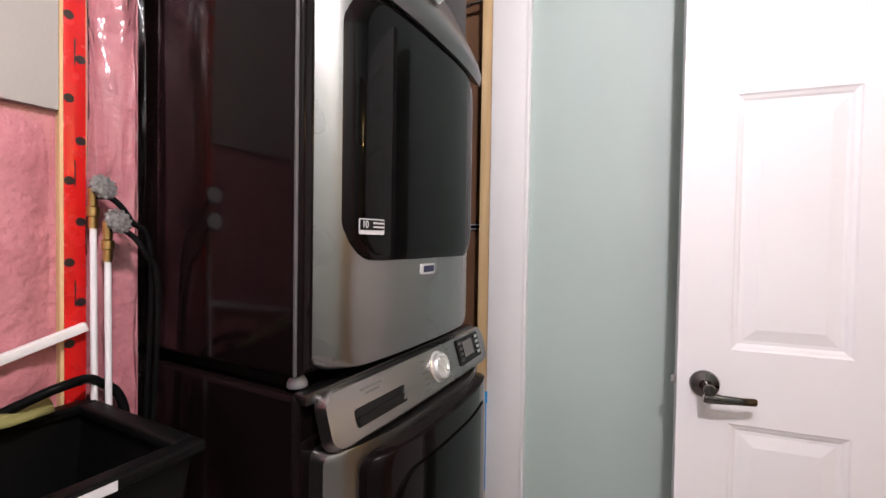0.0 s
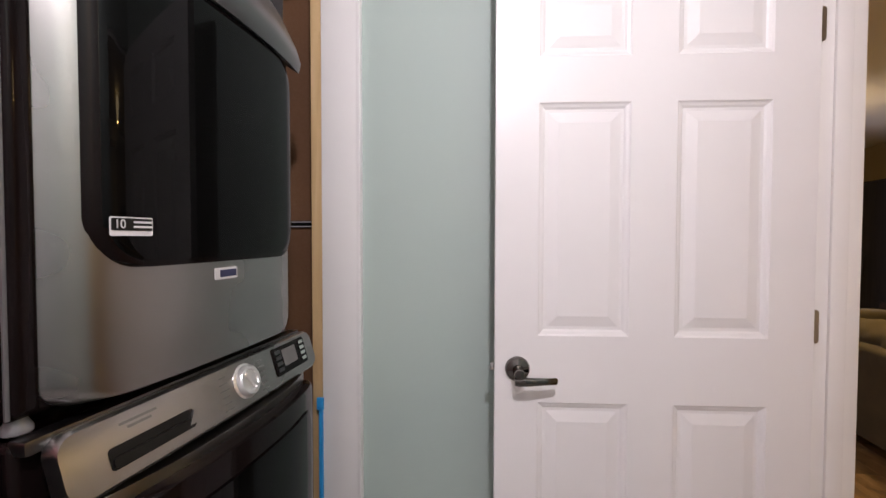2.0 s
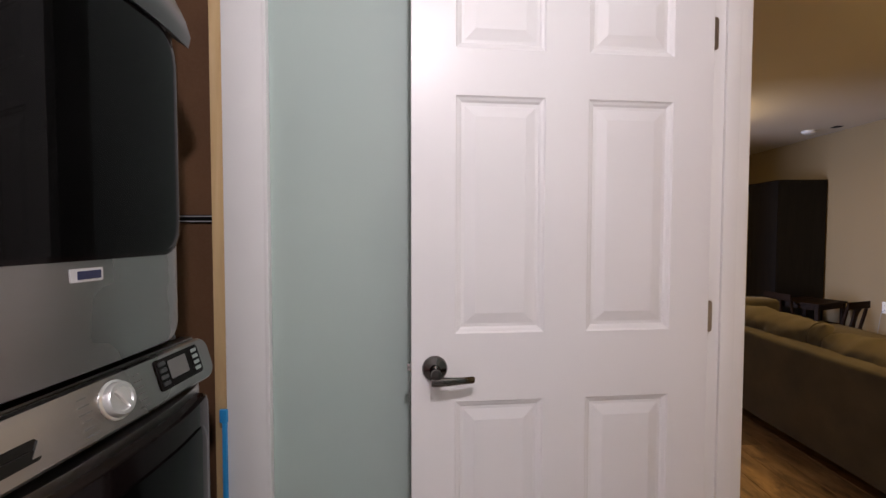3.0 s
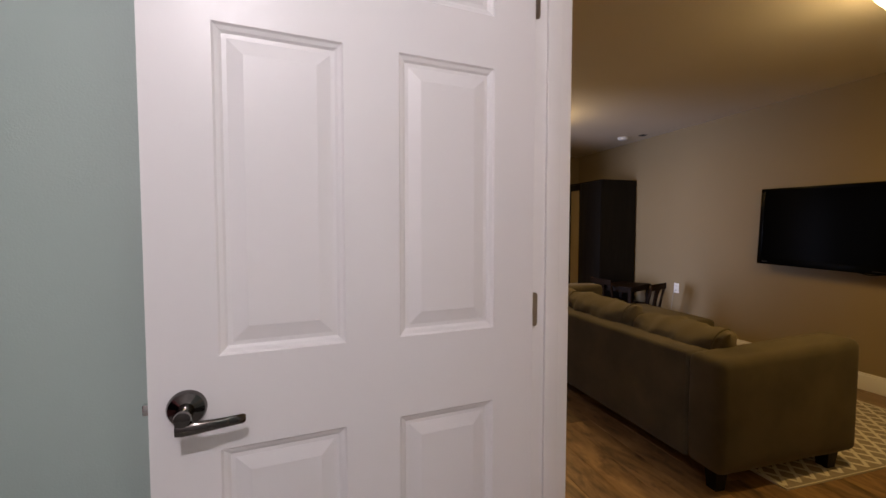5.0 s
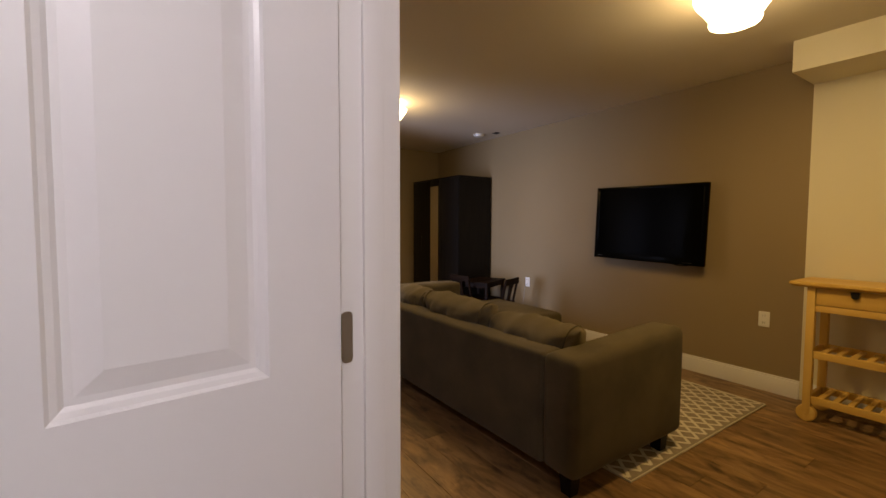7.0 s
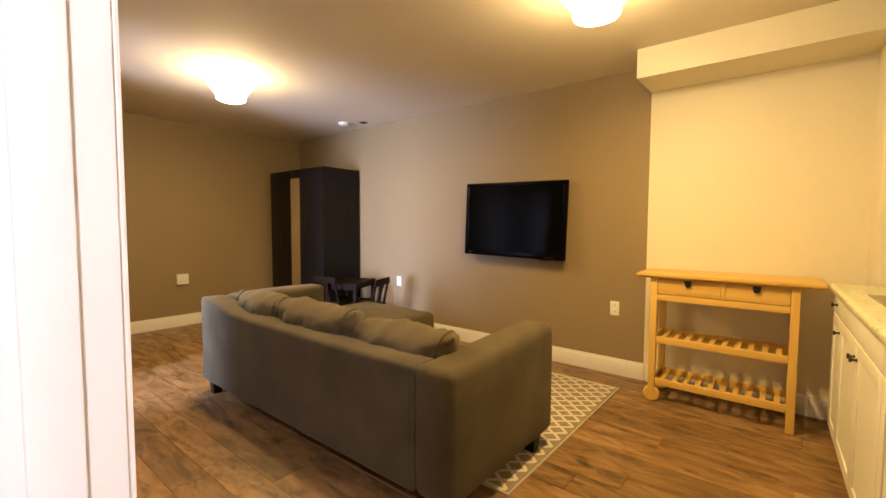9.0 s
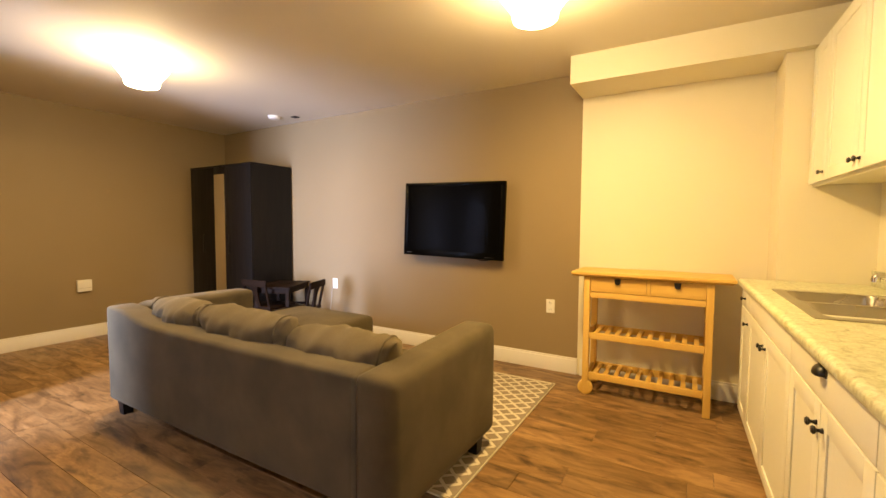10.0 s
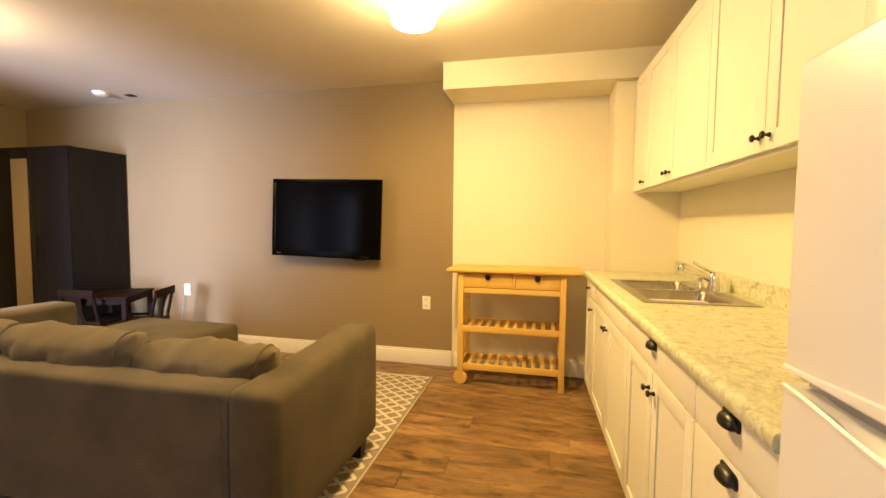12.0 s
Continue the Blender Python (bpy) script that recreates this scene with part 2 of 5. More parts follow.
def glow(name, colour, strength):
    m = mat(name, (0.85, 0.82, 0.75), 0.4)
    bsdf(m).inputs["Emission Color"].default_value = (*colour, 1)
    bsdf(m).inputs["Emission Strength"].default_value = strength
    return m


M_GLOBE = glow("lit_frosted_glass", (1.0, 0.74, 0.40), 9.0)
M_GLOBEW = glow("lit_white_glass", (1.0, 0.92, 0.90), 8.0)


def insulation():
    m = textured("pink_fibreglass", (0.50, 0.195, 0.215), (0.41, 0.14, 0.165), 7.0, (0.75, 0.9), 45, 0.8, distance=0.01)
    bsdf(m).inputs["Coat Weight"].default_value = 0.25
    bsdf(m).inputs["Coat Roughness"].default_value = 0.22
    return m


M_PINK = insulation()


def poly_sheet():
    m = mat("clear_poly_sheet", (0.9, 0.88, 0.86), 0.12)
    b = bsdf(m)
    b.inputs["Transmission Weight"].default_value = 1.0
    b.inputs["IOR"].default_value = 1.08
    b.inputs["Coat Weight"].default_value = 0.8
    b.inputs["Coat Roughness"].default_value = 0.12
    v = coords(m, (3, 9, 2.2))
    n = nd(m, "ShaderNodeTexNoise", Scale=2.0, Detail=3.0, Distortion=1.4)
    ln(m, v, n.inputs["Vector"])
    bu = bump(m, n.outputs[0], 0.7, 0.03)
    ln(m, bu.outputs[0], b.inputs["Coat Normal"])
    return m


M_POLY = poly_sheet()


def laminate():
    m = mat("marbled_cream_laminate", (0.62, 0.56, 0.42), 0.28)
    v = coords(m)
    n1 = nd(m, "ShaderNodeTexNoise", Scale=13.0, Detail=9.0, Roughness=0.74, Distortion=2.4)
    n2 = nd(m, "ShaderNodeTexNoise", Scale=38.0, Detail=6.0, Roughness=0.7, Distortion=0.8)
    for n in (n1, n2):
        ln(m, v, n.inputs["Vector"])
    a = ramp(m, n1.outputs[0], [(0.34, (0.30, 0.30, 0.16)), (0.44, (0.61, 0.62, 0.42)), (0.55, (0.70, 0.72, 0.53)), (0.66, (0.58, 0.59, 0.40))])
    b = ramp(m, n2.outputs[0], [(0.35, (0.58, 0.55, 0.44)), (0.58, (1, 1, 1))])
    mx = nd(m, "ShaderNodeMix")
    mx.data_type, mx.blend_type = "RGBA", "MULTIPLY"
    mx.inputs[0].default_value = 0.75
    ln(m, a, mx.inputs[6])
    ln(m, b, mx.inputs[7])
    ln(m, mx.outputs[2], bsdf(m).inputs["Base Color"])
    return m


M_COUNTER = laminate()


def rug_pile(name, c1, c2):
    return textured(name, c1, c2, 30.0, (0.9, 0.97), 500, 0.6, distance=0.004)


M_RUG = rug_pile("taupe_rug_pile", (0.22, 0.18, 0.13), (0.27, 0.22, 0.165))
M_RUGLINE = rug_pile("cream_rug_pile", (0.55, 0.50, 0.40), (0.60, 0.55, 0.44))


# ---- building helpers ----
def thing(name, label, category, group="", m=None, kind=""):
    ob = new(name)
    ob.empty_display_size = 0.1
    if m is not None:
        ob.matrix_world = m
    return tagged(ob, label, category, group, kind)


def as_mesh(name, bm, material, smooth=True):
    bmesh.ops.recalc_face_normals(bm, faces=bm.faces)
    me = bpy.data.meshes.new(name)
    bm.to_mesh(me)
    bm.free()
    me.materials.append(material)
    if smooth:
        me.set_sharp_from_angle(angle=radians(38))
    return me


def part(name, bm, material, parent, label="", smooth=True):
    ob = new(name, as_mesh(name, bm, material, smooth))
    ob.parent = parent
    if label:
        ob["label"] = label
    return ob


def whole(name, bm, material, label, category, group="", kind="", m=None):
    ob = new(name, as_mesh(name, bm, material))
    if m is not None:
        ob.matrix_world = m
    return tagged(ob, label, category, group, kind)


def box(x0, x1, y0, y1, z0, z1, bevel=0.0, segments=2, bm=None, m=None):
    """Adds a box, rounded by bevel, to bm, or to a new one."""
    out = bm if bm is not None else bmesh.new()
    tmp = bmesh.new()
    bmesh.ops.create_cube(tmp, size=1.0)
    bmesh.ops.transform(tmp, matrix=Matrix.LocRotScale(((x0 + x1) / 2, (y0 + y1) / 2, (z0 + z1) / 2), None, (x1 - x0, y1 - y0, z1 - z0)), verts=tmp.verts)
    if bevel:
        bmesh.ops.bevel(tmp, geom=list(tmp.edges), offset=bevel, segments=segments, affect="EDGES", profile=0.6)
    if m is not None:
        bmesh.ops.transform(tmp, matrix=m, verts=tmp.verts)
    join(out, tmp)
    return out


def join(out, tmp):
    me = bpy.data.meshes.new("tmp")
    tmp.to_mesh(me)
    tmp.free()
    out.from_mesh(me)
    bpy.data.meshes.remove(me)


def cyl(a, b, r, r2=None, n=20, bevel=0.0, bm=None):
    """A rod from a to b."""
    out = bm if bm is not None else bmesh.new()
    tmp = bmesh.new()
    a, b = Vector(a), Vector(b)
    bmesh.ops.create_cone(tmp, cap_ends=True, segments=n, radius1=r, radius2=r if r2 is None else r2, depth=(b - a).length)
    if bevel:
        rim = [e for e in tmp.edges if len(e.link_faces) == 2 and any(len(f.verts) > 4 for f in e.link_faces)]
        bmesh.ops.bevel(tmp, geom=rim, offset=bevel, segments=3, affect="EDGES", profile=0.5)
    turn = (b - a).to_track_quat("Z", "Y").to_matrix().to_4x4()
    bmesh.ops.transform(tmp, matrix=Matrix.Translation((a + b) / 2) @ turn, verts=tmp.verts)
    join(out, tmp)
    return out


def lathe(profile, n=32, bm=None, m=None):
    """Turns a profile of (radius, height) round z."""
    out = bm if bm is not None else bmesh.new()
    tmp = bmesh.new()
    rings = []
    for r, z in profile:
        if r < 1e-6:
            rings.append([tmp.verts.new((0, 0, z))])
        else:
            rings.append([tmp.verts.new((r * math.cos(2 * math.pi * i / n), r * math.sin(2 * math.pi * i / n), z)) for i in range(n)])
    for a, b in zip(rings, rings[1:]):
        for i in range(n):
            j = (i + 1) % n
            if len(a) == 1 and len(b) > 1:
                tmp.faces.new((a[0], b[i], b[j]))
            elif len(b) == 1 and len(a) > 1:
                tmp.faces.new((a[i], a[j], b[0]))
            elif len(a) > 1:
                tmp.faces.new((a[i], a[j], b[j], b[i]))
    if m is not None:
        bmesh.ops.transform(tmp, matrix=m, verts=tmp.verts)
    join(out, tmp)
    return out


def tube(points, r, n=10, bm=None, samples=8):
    """A round hose along a smooth line through the points."""
    out = bm if bm is not None else bmesh.new()
    p = [Vector(q) for q in points]
    p = [p[0] * 2 - p[1], *p, p[-1] * 2 - p[-2]]
    line = []
    for i in range(1, len(p) - 2):
        for k in range(samples):
            t = k / samples
            a, b, c, d = p[i - 1 : i + 3]
            line.append(0.5 * (2 * b + (c - a) * t + (2 * a - 5 * b + 4 * c - d) * t * t + (3 * b - a - 3 * c + d) * t ** 3))
    line.append(p[-2])
    rings, side = [], Vector((0, 0, 1))
    for i, q in enumerate(line):
        ahead = (line[min(i + 1, len(line) - 1)] - line[max(i - 1, 0)]).normalized()
        u = ahead.cross(side)
        u = (u if u.length > 0.05 else ahead.cross(Vector((1, 0, 0)))).normalized()
        v = ahead.cross(u)
        side = u.cross(ahead)
        rings.append([out.verts.new(q + r * (math.cos(2 * math.pi * k / n) * u + math.sin(2 * math.pi * k / n) * v)) for k in range(n)])
    for a, b in zip(rings, rings[1:]):
        for k in range(n):
            out.faces.new((a[k], a[(k + 1) % n], b[(k + 1) % n], b[k]))
    out.faces.new(rings[0][::-1])
    out.faces.new(rings[-1])
    return out


def rounded_outline(w, h, r, n=6):
    """Corners of a rounded rectangle in (a, b), centred, anticlockwise."""
    pts = []
    for cx, cy, a0 in ((w / 2 - r, h / 2 - r, 0), (-w / 2 + r, h / 2 - r, 90), (-w / 2 + r, -h / 2 + r, 180), (w / 2 - r, -h / 2 + r, 270)):
        for k in range(n + 1):
            a = radians(a0 + 90 * k / n)
            pts.append((cx + r * math.cos(a), cy + r * math.sin(a)))
    return pts


def plate(outline, place, thick, bm=None):
    """A slab with the given outline; place(a, b, d) gives the world point at depth d."""
    out = bm if bm is not None else bmesh.new()
    top = [out.verts.new(place(a, b, thick)) for a, b in outline]
    low = [out.verts.new(place(a, b, 0)) for a, b in outline]
    out.faces.new(top)
    out.faces.new(low[::-1])
    for i in range(len(top)):
        j = (i + 1) % len(top)
        out.faces.new((low[i], low[j], top[j], top[i]))
    return out


# ---- setting: walls, floors, ceilings ----
def wall(name, boxes, material, label):
    bm = bmesh.new()
    for b in boxes:
        box(*b, bm=bm)
    return whole(name, bm, material, label, "wall", kind="structure")


GREEN_Y, JAMB_Y = 1.14, 1.138          # laundry's green wall, left jamb face
WX0, WX1 = 0.718, 0.822                # the wall with the doorway
DOOR_Y0 = 0.322                        # right jamb face
TVX, FARY = 4.264, 6.25
SOFY = 1.492                           # where taupe paint gives way to cream
KC = (3.93, -0.165)                    # kitchen corner
KIT = pose(KC[0], KC[1], 0, 0, 0, 1.5)

wall("wall_green", [(-0.672, WX0, GREEN_Y, GREEN_Y + 0.10, 0, CEIL)], M_GREEN, "pale green painted drywall wall beside the door")
wall("wall_doorway", [(WX0, WX1, JAMB_Y + 0.02, 3.90, 0, CEIL), (WX0, WX1, 4.72, FARY, 0, CEIL), (WX0, WX1, 3.90, 4.72, 2.06, CEIL),
                      (WX0, WX1, -1.3, DOOR_Y0 - 0.02, 0, CEIL), (WX0, WX1, DOOR_Y0 - 0.02, JAMB_Y + 0.02, 2.08, CEIL)], M_BROWN, "taupe painted partition wall with a doorway")
wall("wall_tv", [(TVX, TVX + 0.12, SOFY, FARY + 0.12, 0, CEIL)], M_BROWN, "taupe brown painted wall behind the television")
wall("wall_far", [(WX1, TVX, FARY, FARY + 0.12, 0, CEIL)], M_BROWN, "taupe brown painted end wall")
wall("wall_cream", [(TVX, TVX + 0.12, 0.27, SOFY, 0, CEIL), (3.93, TVX + 0.12, -0.30, 0.27, 0, CEIL)], M_CREAM, "cream painted wall behind the wooden cart")
bm = box(-3.25, 0.0, -0.12, 0.0, 0, CEIL)
whole("wall_kitchen", bm, M_CREAM, "cream painted wall behind the kitchen counter", "wall", kind="structure", m=KIT)
bm = box(3.865, TVX, -0.28, SOFY + 0.004, 2.234, CEIL)
whole("soffit", bm, M_CREAM, "cream painted boxed-in soffit under the ceiling", "soffit", kind="structure")
wall("wall_laundry_back", [(-1.6, WX0, -1.42, -1.3, 0, CEIL)], M_PRIMER, "plain white painted wall of the laundry room")
# unseen skin over the taupe partition, added so the stainless fronts mirror green
wall("laundry_side_skin", [(WX0 - 0.012, WX0 - 0.001, -1.3, DOOR_Y0 - 0.03, 0, CEIL), (WX0 - 0.012, WX0 - 0.001, DOOR_Y0 - 0.03, GREEN_Y, 2.085, CEIL)], M_GREEN, "unseen pale green skin added on the laundry side of the partition")
wall("wall_alcove", [(-1.62, -1.50, 0.248, 1.36, 0, CEIL), (-1.50, -0.672, 1.245, 1.36, 0, CEIL)], M_BOARD, "unfinished brown board wall of the laundry alcove")
wall("wall_insulated", [(-1.62, -1.085, -1.3, 0.248, 0, CEIL)], M_PINK, "open stud wall filled with pink fibreglass insulation")
wall("drywall_upper", [(-1.085, -1.07, -1.3, 0.118, 1.487, CEIL)], M_LAUNDRY, "unpainted drywall sheet over the insulated wall")

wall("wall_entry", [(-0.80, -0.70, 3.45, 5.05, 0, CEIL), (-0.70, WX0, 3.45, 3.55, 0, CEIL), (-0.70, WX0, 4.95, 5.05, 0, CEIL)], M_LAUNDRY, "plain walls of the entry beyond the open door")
bm = box(-0.80, WX0, 3.45, 5.05, -0.06, 0)
whole("floor_entry", bm, M_CONCRETE, "grey floor of the entry", "floor", kind="structure")
bm = box(WX1 - 0.09, TVX + 0.12, -0.9, FARY + 0.12, -0.06, -0.006)
whole("floor", bm, M_UNDER, "dark underlay below the laminate floor", "floor", kind="structure")
bm = box(-1.62, WX1 - 0.09, -1.42, 1.36, -0.06, 0.0)
whole("floor_laundry", bm, M_CONCRETE, "grey concrete laundry floor", "floor", kind="structure")
bm = box(WX1 - 0.001, TVX + 0.12, -0.9, FARY + 0.12, CEIL, CEIL + 0.08)
whole("ceiling", bm, M_CEIL, "white painted living room ceiling", "ceiling", kind="structure")
bm = box(-1.62, WX1 - 0.001, -1.42, FARY + 0.12, CEIL, CEIL + 0.08)
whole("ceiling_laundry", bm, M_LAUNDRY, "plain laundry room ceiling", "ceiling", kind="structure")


def baseboard(name, m, length):
    """Runs along local x from 0, stands on local y = 0 towards +y."""
    bm = box(0, length, 0, 0.016, 0, 0.118, 0.002)
    box(0, length, 0, 0.010, 0.118, 0.135, 0.004, bm=bm)
    whole(name, bm, M_TRIM, "white painted baseboard along the wall", "baseboard", kind="structure", m=m)


baseboard("baseboard_tv", pose(TVX, SOFY, 0, 0, 0, 90), FARY - SOFY)
baseboard("baseboard_far", pose(TVX - 0.016, FARY, 0, 0, 0, 180), TVX - WX1 - 0.016)
baseboard("baseboard_cream", pose(TVX, 0.28, 0, 0, 0, 90), 1.19)

# doorway lining and stops
bm = box(WX0 - 0.004, WX1 + 0.004, JAMB_Y, JAMB_Y + 0.02, 0, 2.06, 0.0015)
box(WX0 + 0.036, WX0 + 0.075, JAMB_Y - 0.011, JAMB_Y, 0, 2.05, 0.003, bm=bm)
box(WX0 - 0.004, WX1 + 0.004, DOOR_Y0 - 0.02, DOOR_Y0, 0, 2.06, 0.0015, bm=bm)
box(WX0 + 0.036, WX0 + 0.075, DOOR_Y0, DOOR_Y0 + 0.011, 0, 2.05, 0.003, bm=bm)
box(WX0 - 0.004, WX1 + 0.004, DOOR_Y0, JAMB_Y, 2.06, 2.08, 0.0015, bm=bm)
whole("door_frame", bm, M_TRIM, "white painted door lining with stop beads", "door frame", kind="structure")
bm = box(WX1 + 0.004, WX1 + 0.012, JAMB_Y + 0.006, JAMB_Y + 0.075, 0, 2.13, 0.004)
box(WX1 + 0.004, WX1 + 0.012, DOOR_Y0 - 0.075, DOOR_Y0 - 0.006, 0, 2.13, 0.004, bm=bm)
box(WX1 + 0.004, WX1 + 0.012, DOOR_Y0 - 0.006, JAMB_Y + 0.006, 2.066, 2.13, 0.004, bm=bm)
whole("trim_doorway", bm, M_TRIM, "white painted casing round the doorway", "trim", kind="structure")
bm = box(-0.674, -0.541, GREEN_Y - 0.019, GREEN_Y, 0, CEIL, 0.004)
box(-0.553, -0.541, GREEN_Y - 0.024, GREEN_Y - 0.019, 0, CEIL, 0.002, bm=bm)
whole("trim_alcove", bm, M_TRIM, "wide white painted casing at the edge of the alcove", "trim", kind="structure")
bm = box(-0.716, -0.676, GREEN_Y - 0.006, GREEN_Y + 0.104, 0, CEIL, 0.003)
whole("wall_stud", bm, M_STUD, "bare spruce stud at the edge of the alcove", "stud", kind="structure")


# ---- doors ----
def panel_bm(w, h, t):
    """A moulded door panel: groove all round, raised field, on both faces."""
    bm = bmesh.new()
    rings = []
    for inset, depth in ((0, 0), (0.004, 0.0035), (0.011, 0.006), (0.016, 0.0095), (0.024, 0.0095), (0.052, 0.003)):
        rings.append((inset, depth))
    for side in (0, 1):
        loops = []
        for inset, depth in rings:
            y = depth if side == 0 else t - depth
            loops.append([bm.verts.new(p) for p in ((inset, y, inset), (w - inset, y, inset), (w - inset, y, h - inset), (inset, y, h - inset))])
        for a, b in zip(loops, loops[1:]):
            for i in range(4):
                j = (i + 1) % 4
                bm.faces.new((a[i], a[j], b[j], b[i]))
        bm.faces.new(loops[-1])
    return bm


def panel_door(m, w, h, label, handle_side_left=True):
    door = thing("door", label, "door", m=m)
    t, st, mid = 0.035, 0.113, 0.117
    pw = (w - 2 * st - mid) / 2
    xs = (st, st + pw, st + pw + mid, w - st)
    zs = [(0.235, 0.831), (1.010, 1.623), (1.742, 1.925)]
    bm = box(0, st, 0, t, 0, h)
    for b in ((w - st, w, 0, h), (xs[1], xs[2], 0, h)):
        box(b[0], b[1], 0, t, b[2], b[3], bm=bm)
    for z0, z1 in ((0, zs[0][0]), (zs[0][1], zs[1][0]), (zs[1][1], zs[2][0]), (zs[2][1], h)):
        for x0, x1 in ((xs[0], xs[1]), (xs[2], xs[3])):
            box(x0, x1, 0, t, z0, z1, bm=bm)
    part("leaf", bm, M_DOOR, door)
    for z0, z1 in zs:
        me = as_mesh("panel", panel_bm(pw, z1 - z0, t), M_DOOR, False)
        for x0 in (xs[0], xs[2]):
            p = new("panel", me)
            p.parent, p.location = door, (x0, 0, z0)
    return door


DOOR_M = pose(-0.112, 0.985, 0.012, 0, 0, 7.4)
DOOR_W = 0.815
door = panel_door(DOOR_M, DOOR_W, 2.03, "white painted six-panel door standing open on nickel hinges")


def lever(parent, y, sign, x=0.060, z=0.921):
    """A round rose and a flat lever on one face of a door."""
    turn = pose(x, y, z, 90 if sign < 0 else -90)
    rose = part("rose", lathe([(0, 0.0), (0.033, 0.0), (0.033, 0.004), (0.030, 0.010), (0.020, 0.013), (0.014, 0.015), (0.012, 0.042), (0.015, 0.048), (0.013, 0.058), (0, 0.060)], 36, m=turn), M_NICKEL, parent, "polished nickel rose and neck")
    bm = bmesh.new()
    secs = [(-0.012, 0.011, 0.007, 0.0), (0.0, 0.013, 0.0085, 0.0), (0.026, 0.011, 0.007, 0.001), (0.064, 0.009, 0.005, -0.003), (0.094, 0.009, 0.004, -0.008), (0.098, 0.006, 0.002, -0.009)]
    loops = []
    for dx, hz, hy, dy in secs:
        yy = y + sign * (0.050 + dy)
        loops.append([bm.verts.new((x + dx, yy + hy * math.cos(a), z - 0.019 + hz * math.sin(a))) for a in [2 * math.pi * k / 14 for k in range(14)]])
    for a, b in zip(loops, loops[1:]):
        for k in range(14):
            bm.faces.new((a[k], a[(k + 1) % 14], b[(k + 1) % 14], b[k]))
    bm.faces.new(loops[0])
    bm.faces.new(loops[-1])
    part("lever", bm, M_NICKEL, rose, "curved polished lever handle")


lever(door, 0.0, -1)
lever(door, 0.035, 1)
part("latch", box(-0.011, 0.0, 0.011, 0.024, 0.912, 0.932, 0.002), M_CHROME, door, "chrome latch bolt")
for hz in (0.22, 1.035, 1.83):
    bm = cyl((0.825, 0.040, hz - 0.045), (0.825, 0.040, hz + 0.045), 0.006, n=12, bevel=0.0015)
    part("hinge_knuckle", bm, M_HINGE, door)
    whole("hinge_leaf", plate(rounded_outline(0.020, 0.09, 0.008), lambda a, b, d, z=hz: (WX0 + 0.0065 + a, JAMB_Y - d, z + 0.012 + b), 0.0025), M_HINGE, "satin nickel hinge leaf screwed to the door lining", "hinge", "door hinges")

far_door = thing("open_door", "white flush door standing open beside the far wall", "door", m=pose(WX1 + 0.03, 4.74, 0.012))
part("leaf", box(0, 0.77, -0.018, 0.018, 0, 2.03, 0.002), M_DOOR, far_door)
k = part("rose", lathe([(0, 0), (0.032, 0), (0.03, 0.008), (0.013, 0.012), (0.012, 0.035), (0.026, 0.042), (0.028, 0.06), (0.018, 0.07), (0, 0.071)], 28, m=pose(0.70, -0.018, 0.94, 90)), M_CHROME, far_door, "round chrome knob")


# ---- laundry: stacked washer and dryer ----
SY0, SY1, SXF, SXB = 0.267, 0.938, -0.668, -1.44     # sides, front of the cabinets, back


def bowed(y):
    """How far the fronts bulge at y."""
    f = (y - (SY0 + SY1) / 2) / ((SY1 - SY0) / 2)
    return 0.052 * (1 - abs(f) ** 2.6)


def front_skin(y0, y1, z0, z1, base, nose, material, name, parent, label, corner=0.03, thick=0.03, ny=40, roll=0.014):
    """A front panel, bowed across, with rounded corners, standing proud of the cabinet."""
    bm = bmesh.new()
    rows = []
    steps = [corner * (1 - math.cos(math.pi / 2 * k / 8)) for k in range(9)]
    levels = [z0 + q for q in steps] + [z0 + corner + (z1 - z0 - 2 * corner) * k / 8 for k in range(1, 8)] + [z1 - q for q in reversed(steps)]
    for z in levels:
        e = min(z - z0, z1 - z)
        cut = corner - math.sqrt(max(0.0, corner ** 2 - max(0.0, corner - e) ** 2)) if e < corner else 0.0
        row = []
        for j in range(ny + 1):
            y = (y0 + cut) + (y1 - y0 - 2 * cut) * j / ny
            edge = min(j, ny - j) / ny * (y1 - y0)
            lip = roll * (1 - min(1, edge / (2.2 * roll))) ** 2
            row.append(bm.verts.new((base + nose * bowed(y) - lip + thick, y, z)))
        rows.append(row)
    for a, b in zip(rows, rows[1:]):
        for j in range(ny):
            bm.faces.new((a[j], a[j + 1], b[j + 1], b[j]))
    rim = [e for e in bm.edges if len(e.link_faces) == 1]
    ext = bmesh.ops.extrude_edge_only(bm, edges=rim)
    for v in [g for g in ext["geom"] if isinstance(g, bmesh.types.BMVert)]:
        v.co.x = base - 0.005
    return part(name, bm, material, parent, label)


washer = thing("washing_machine", "front-loading washer with black sides and stainless control panel under a dryer", "washer")
part("body", box(SXB, SXF, SY0, SY1, 0.04, 1.02, 0.012, 3), M_GLOSSBLACK, washer, "gloss black enamel cabinet")
for yy in (SY0 + 0.06, SY1 - 0.06):
    for xx in (SXB + 0.06, SXF - 0.06):
        part("foot", cyl((xx, yy, 0), (xx, yy, 0.045), 0.022, bevel=0.004), M_RUBBER, washer)
# sloping control panel
PAN_M = Matrix.Translation((SXF + 0.022, 0.615, 0.969)) @ Matrix.Rotation(radians(-17), 4, "Y")


def on_panel(a, b, d):
    return PAN_M @ Vector((d + 0.012 * (1 - (2 * a / 0.71) ** 2), a, b))


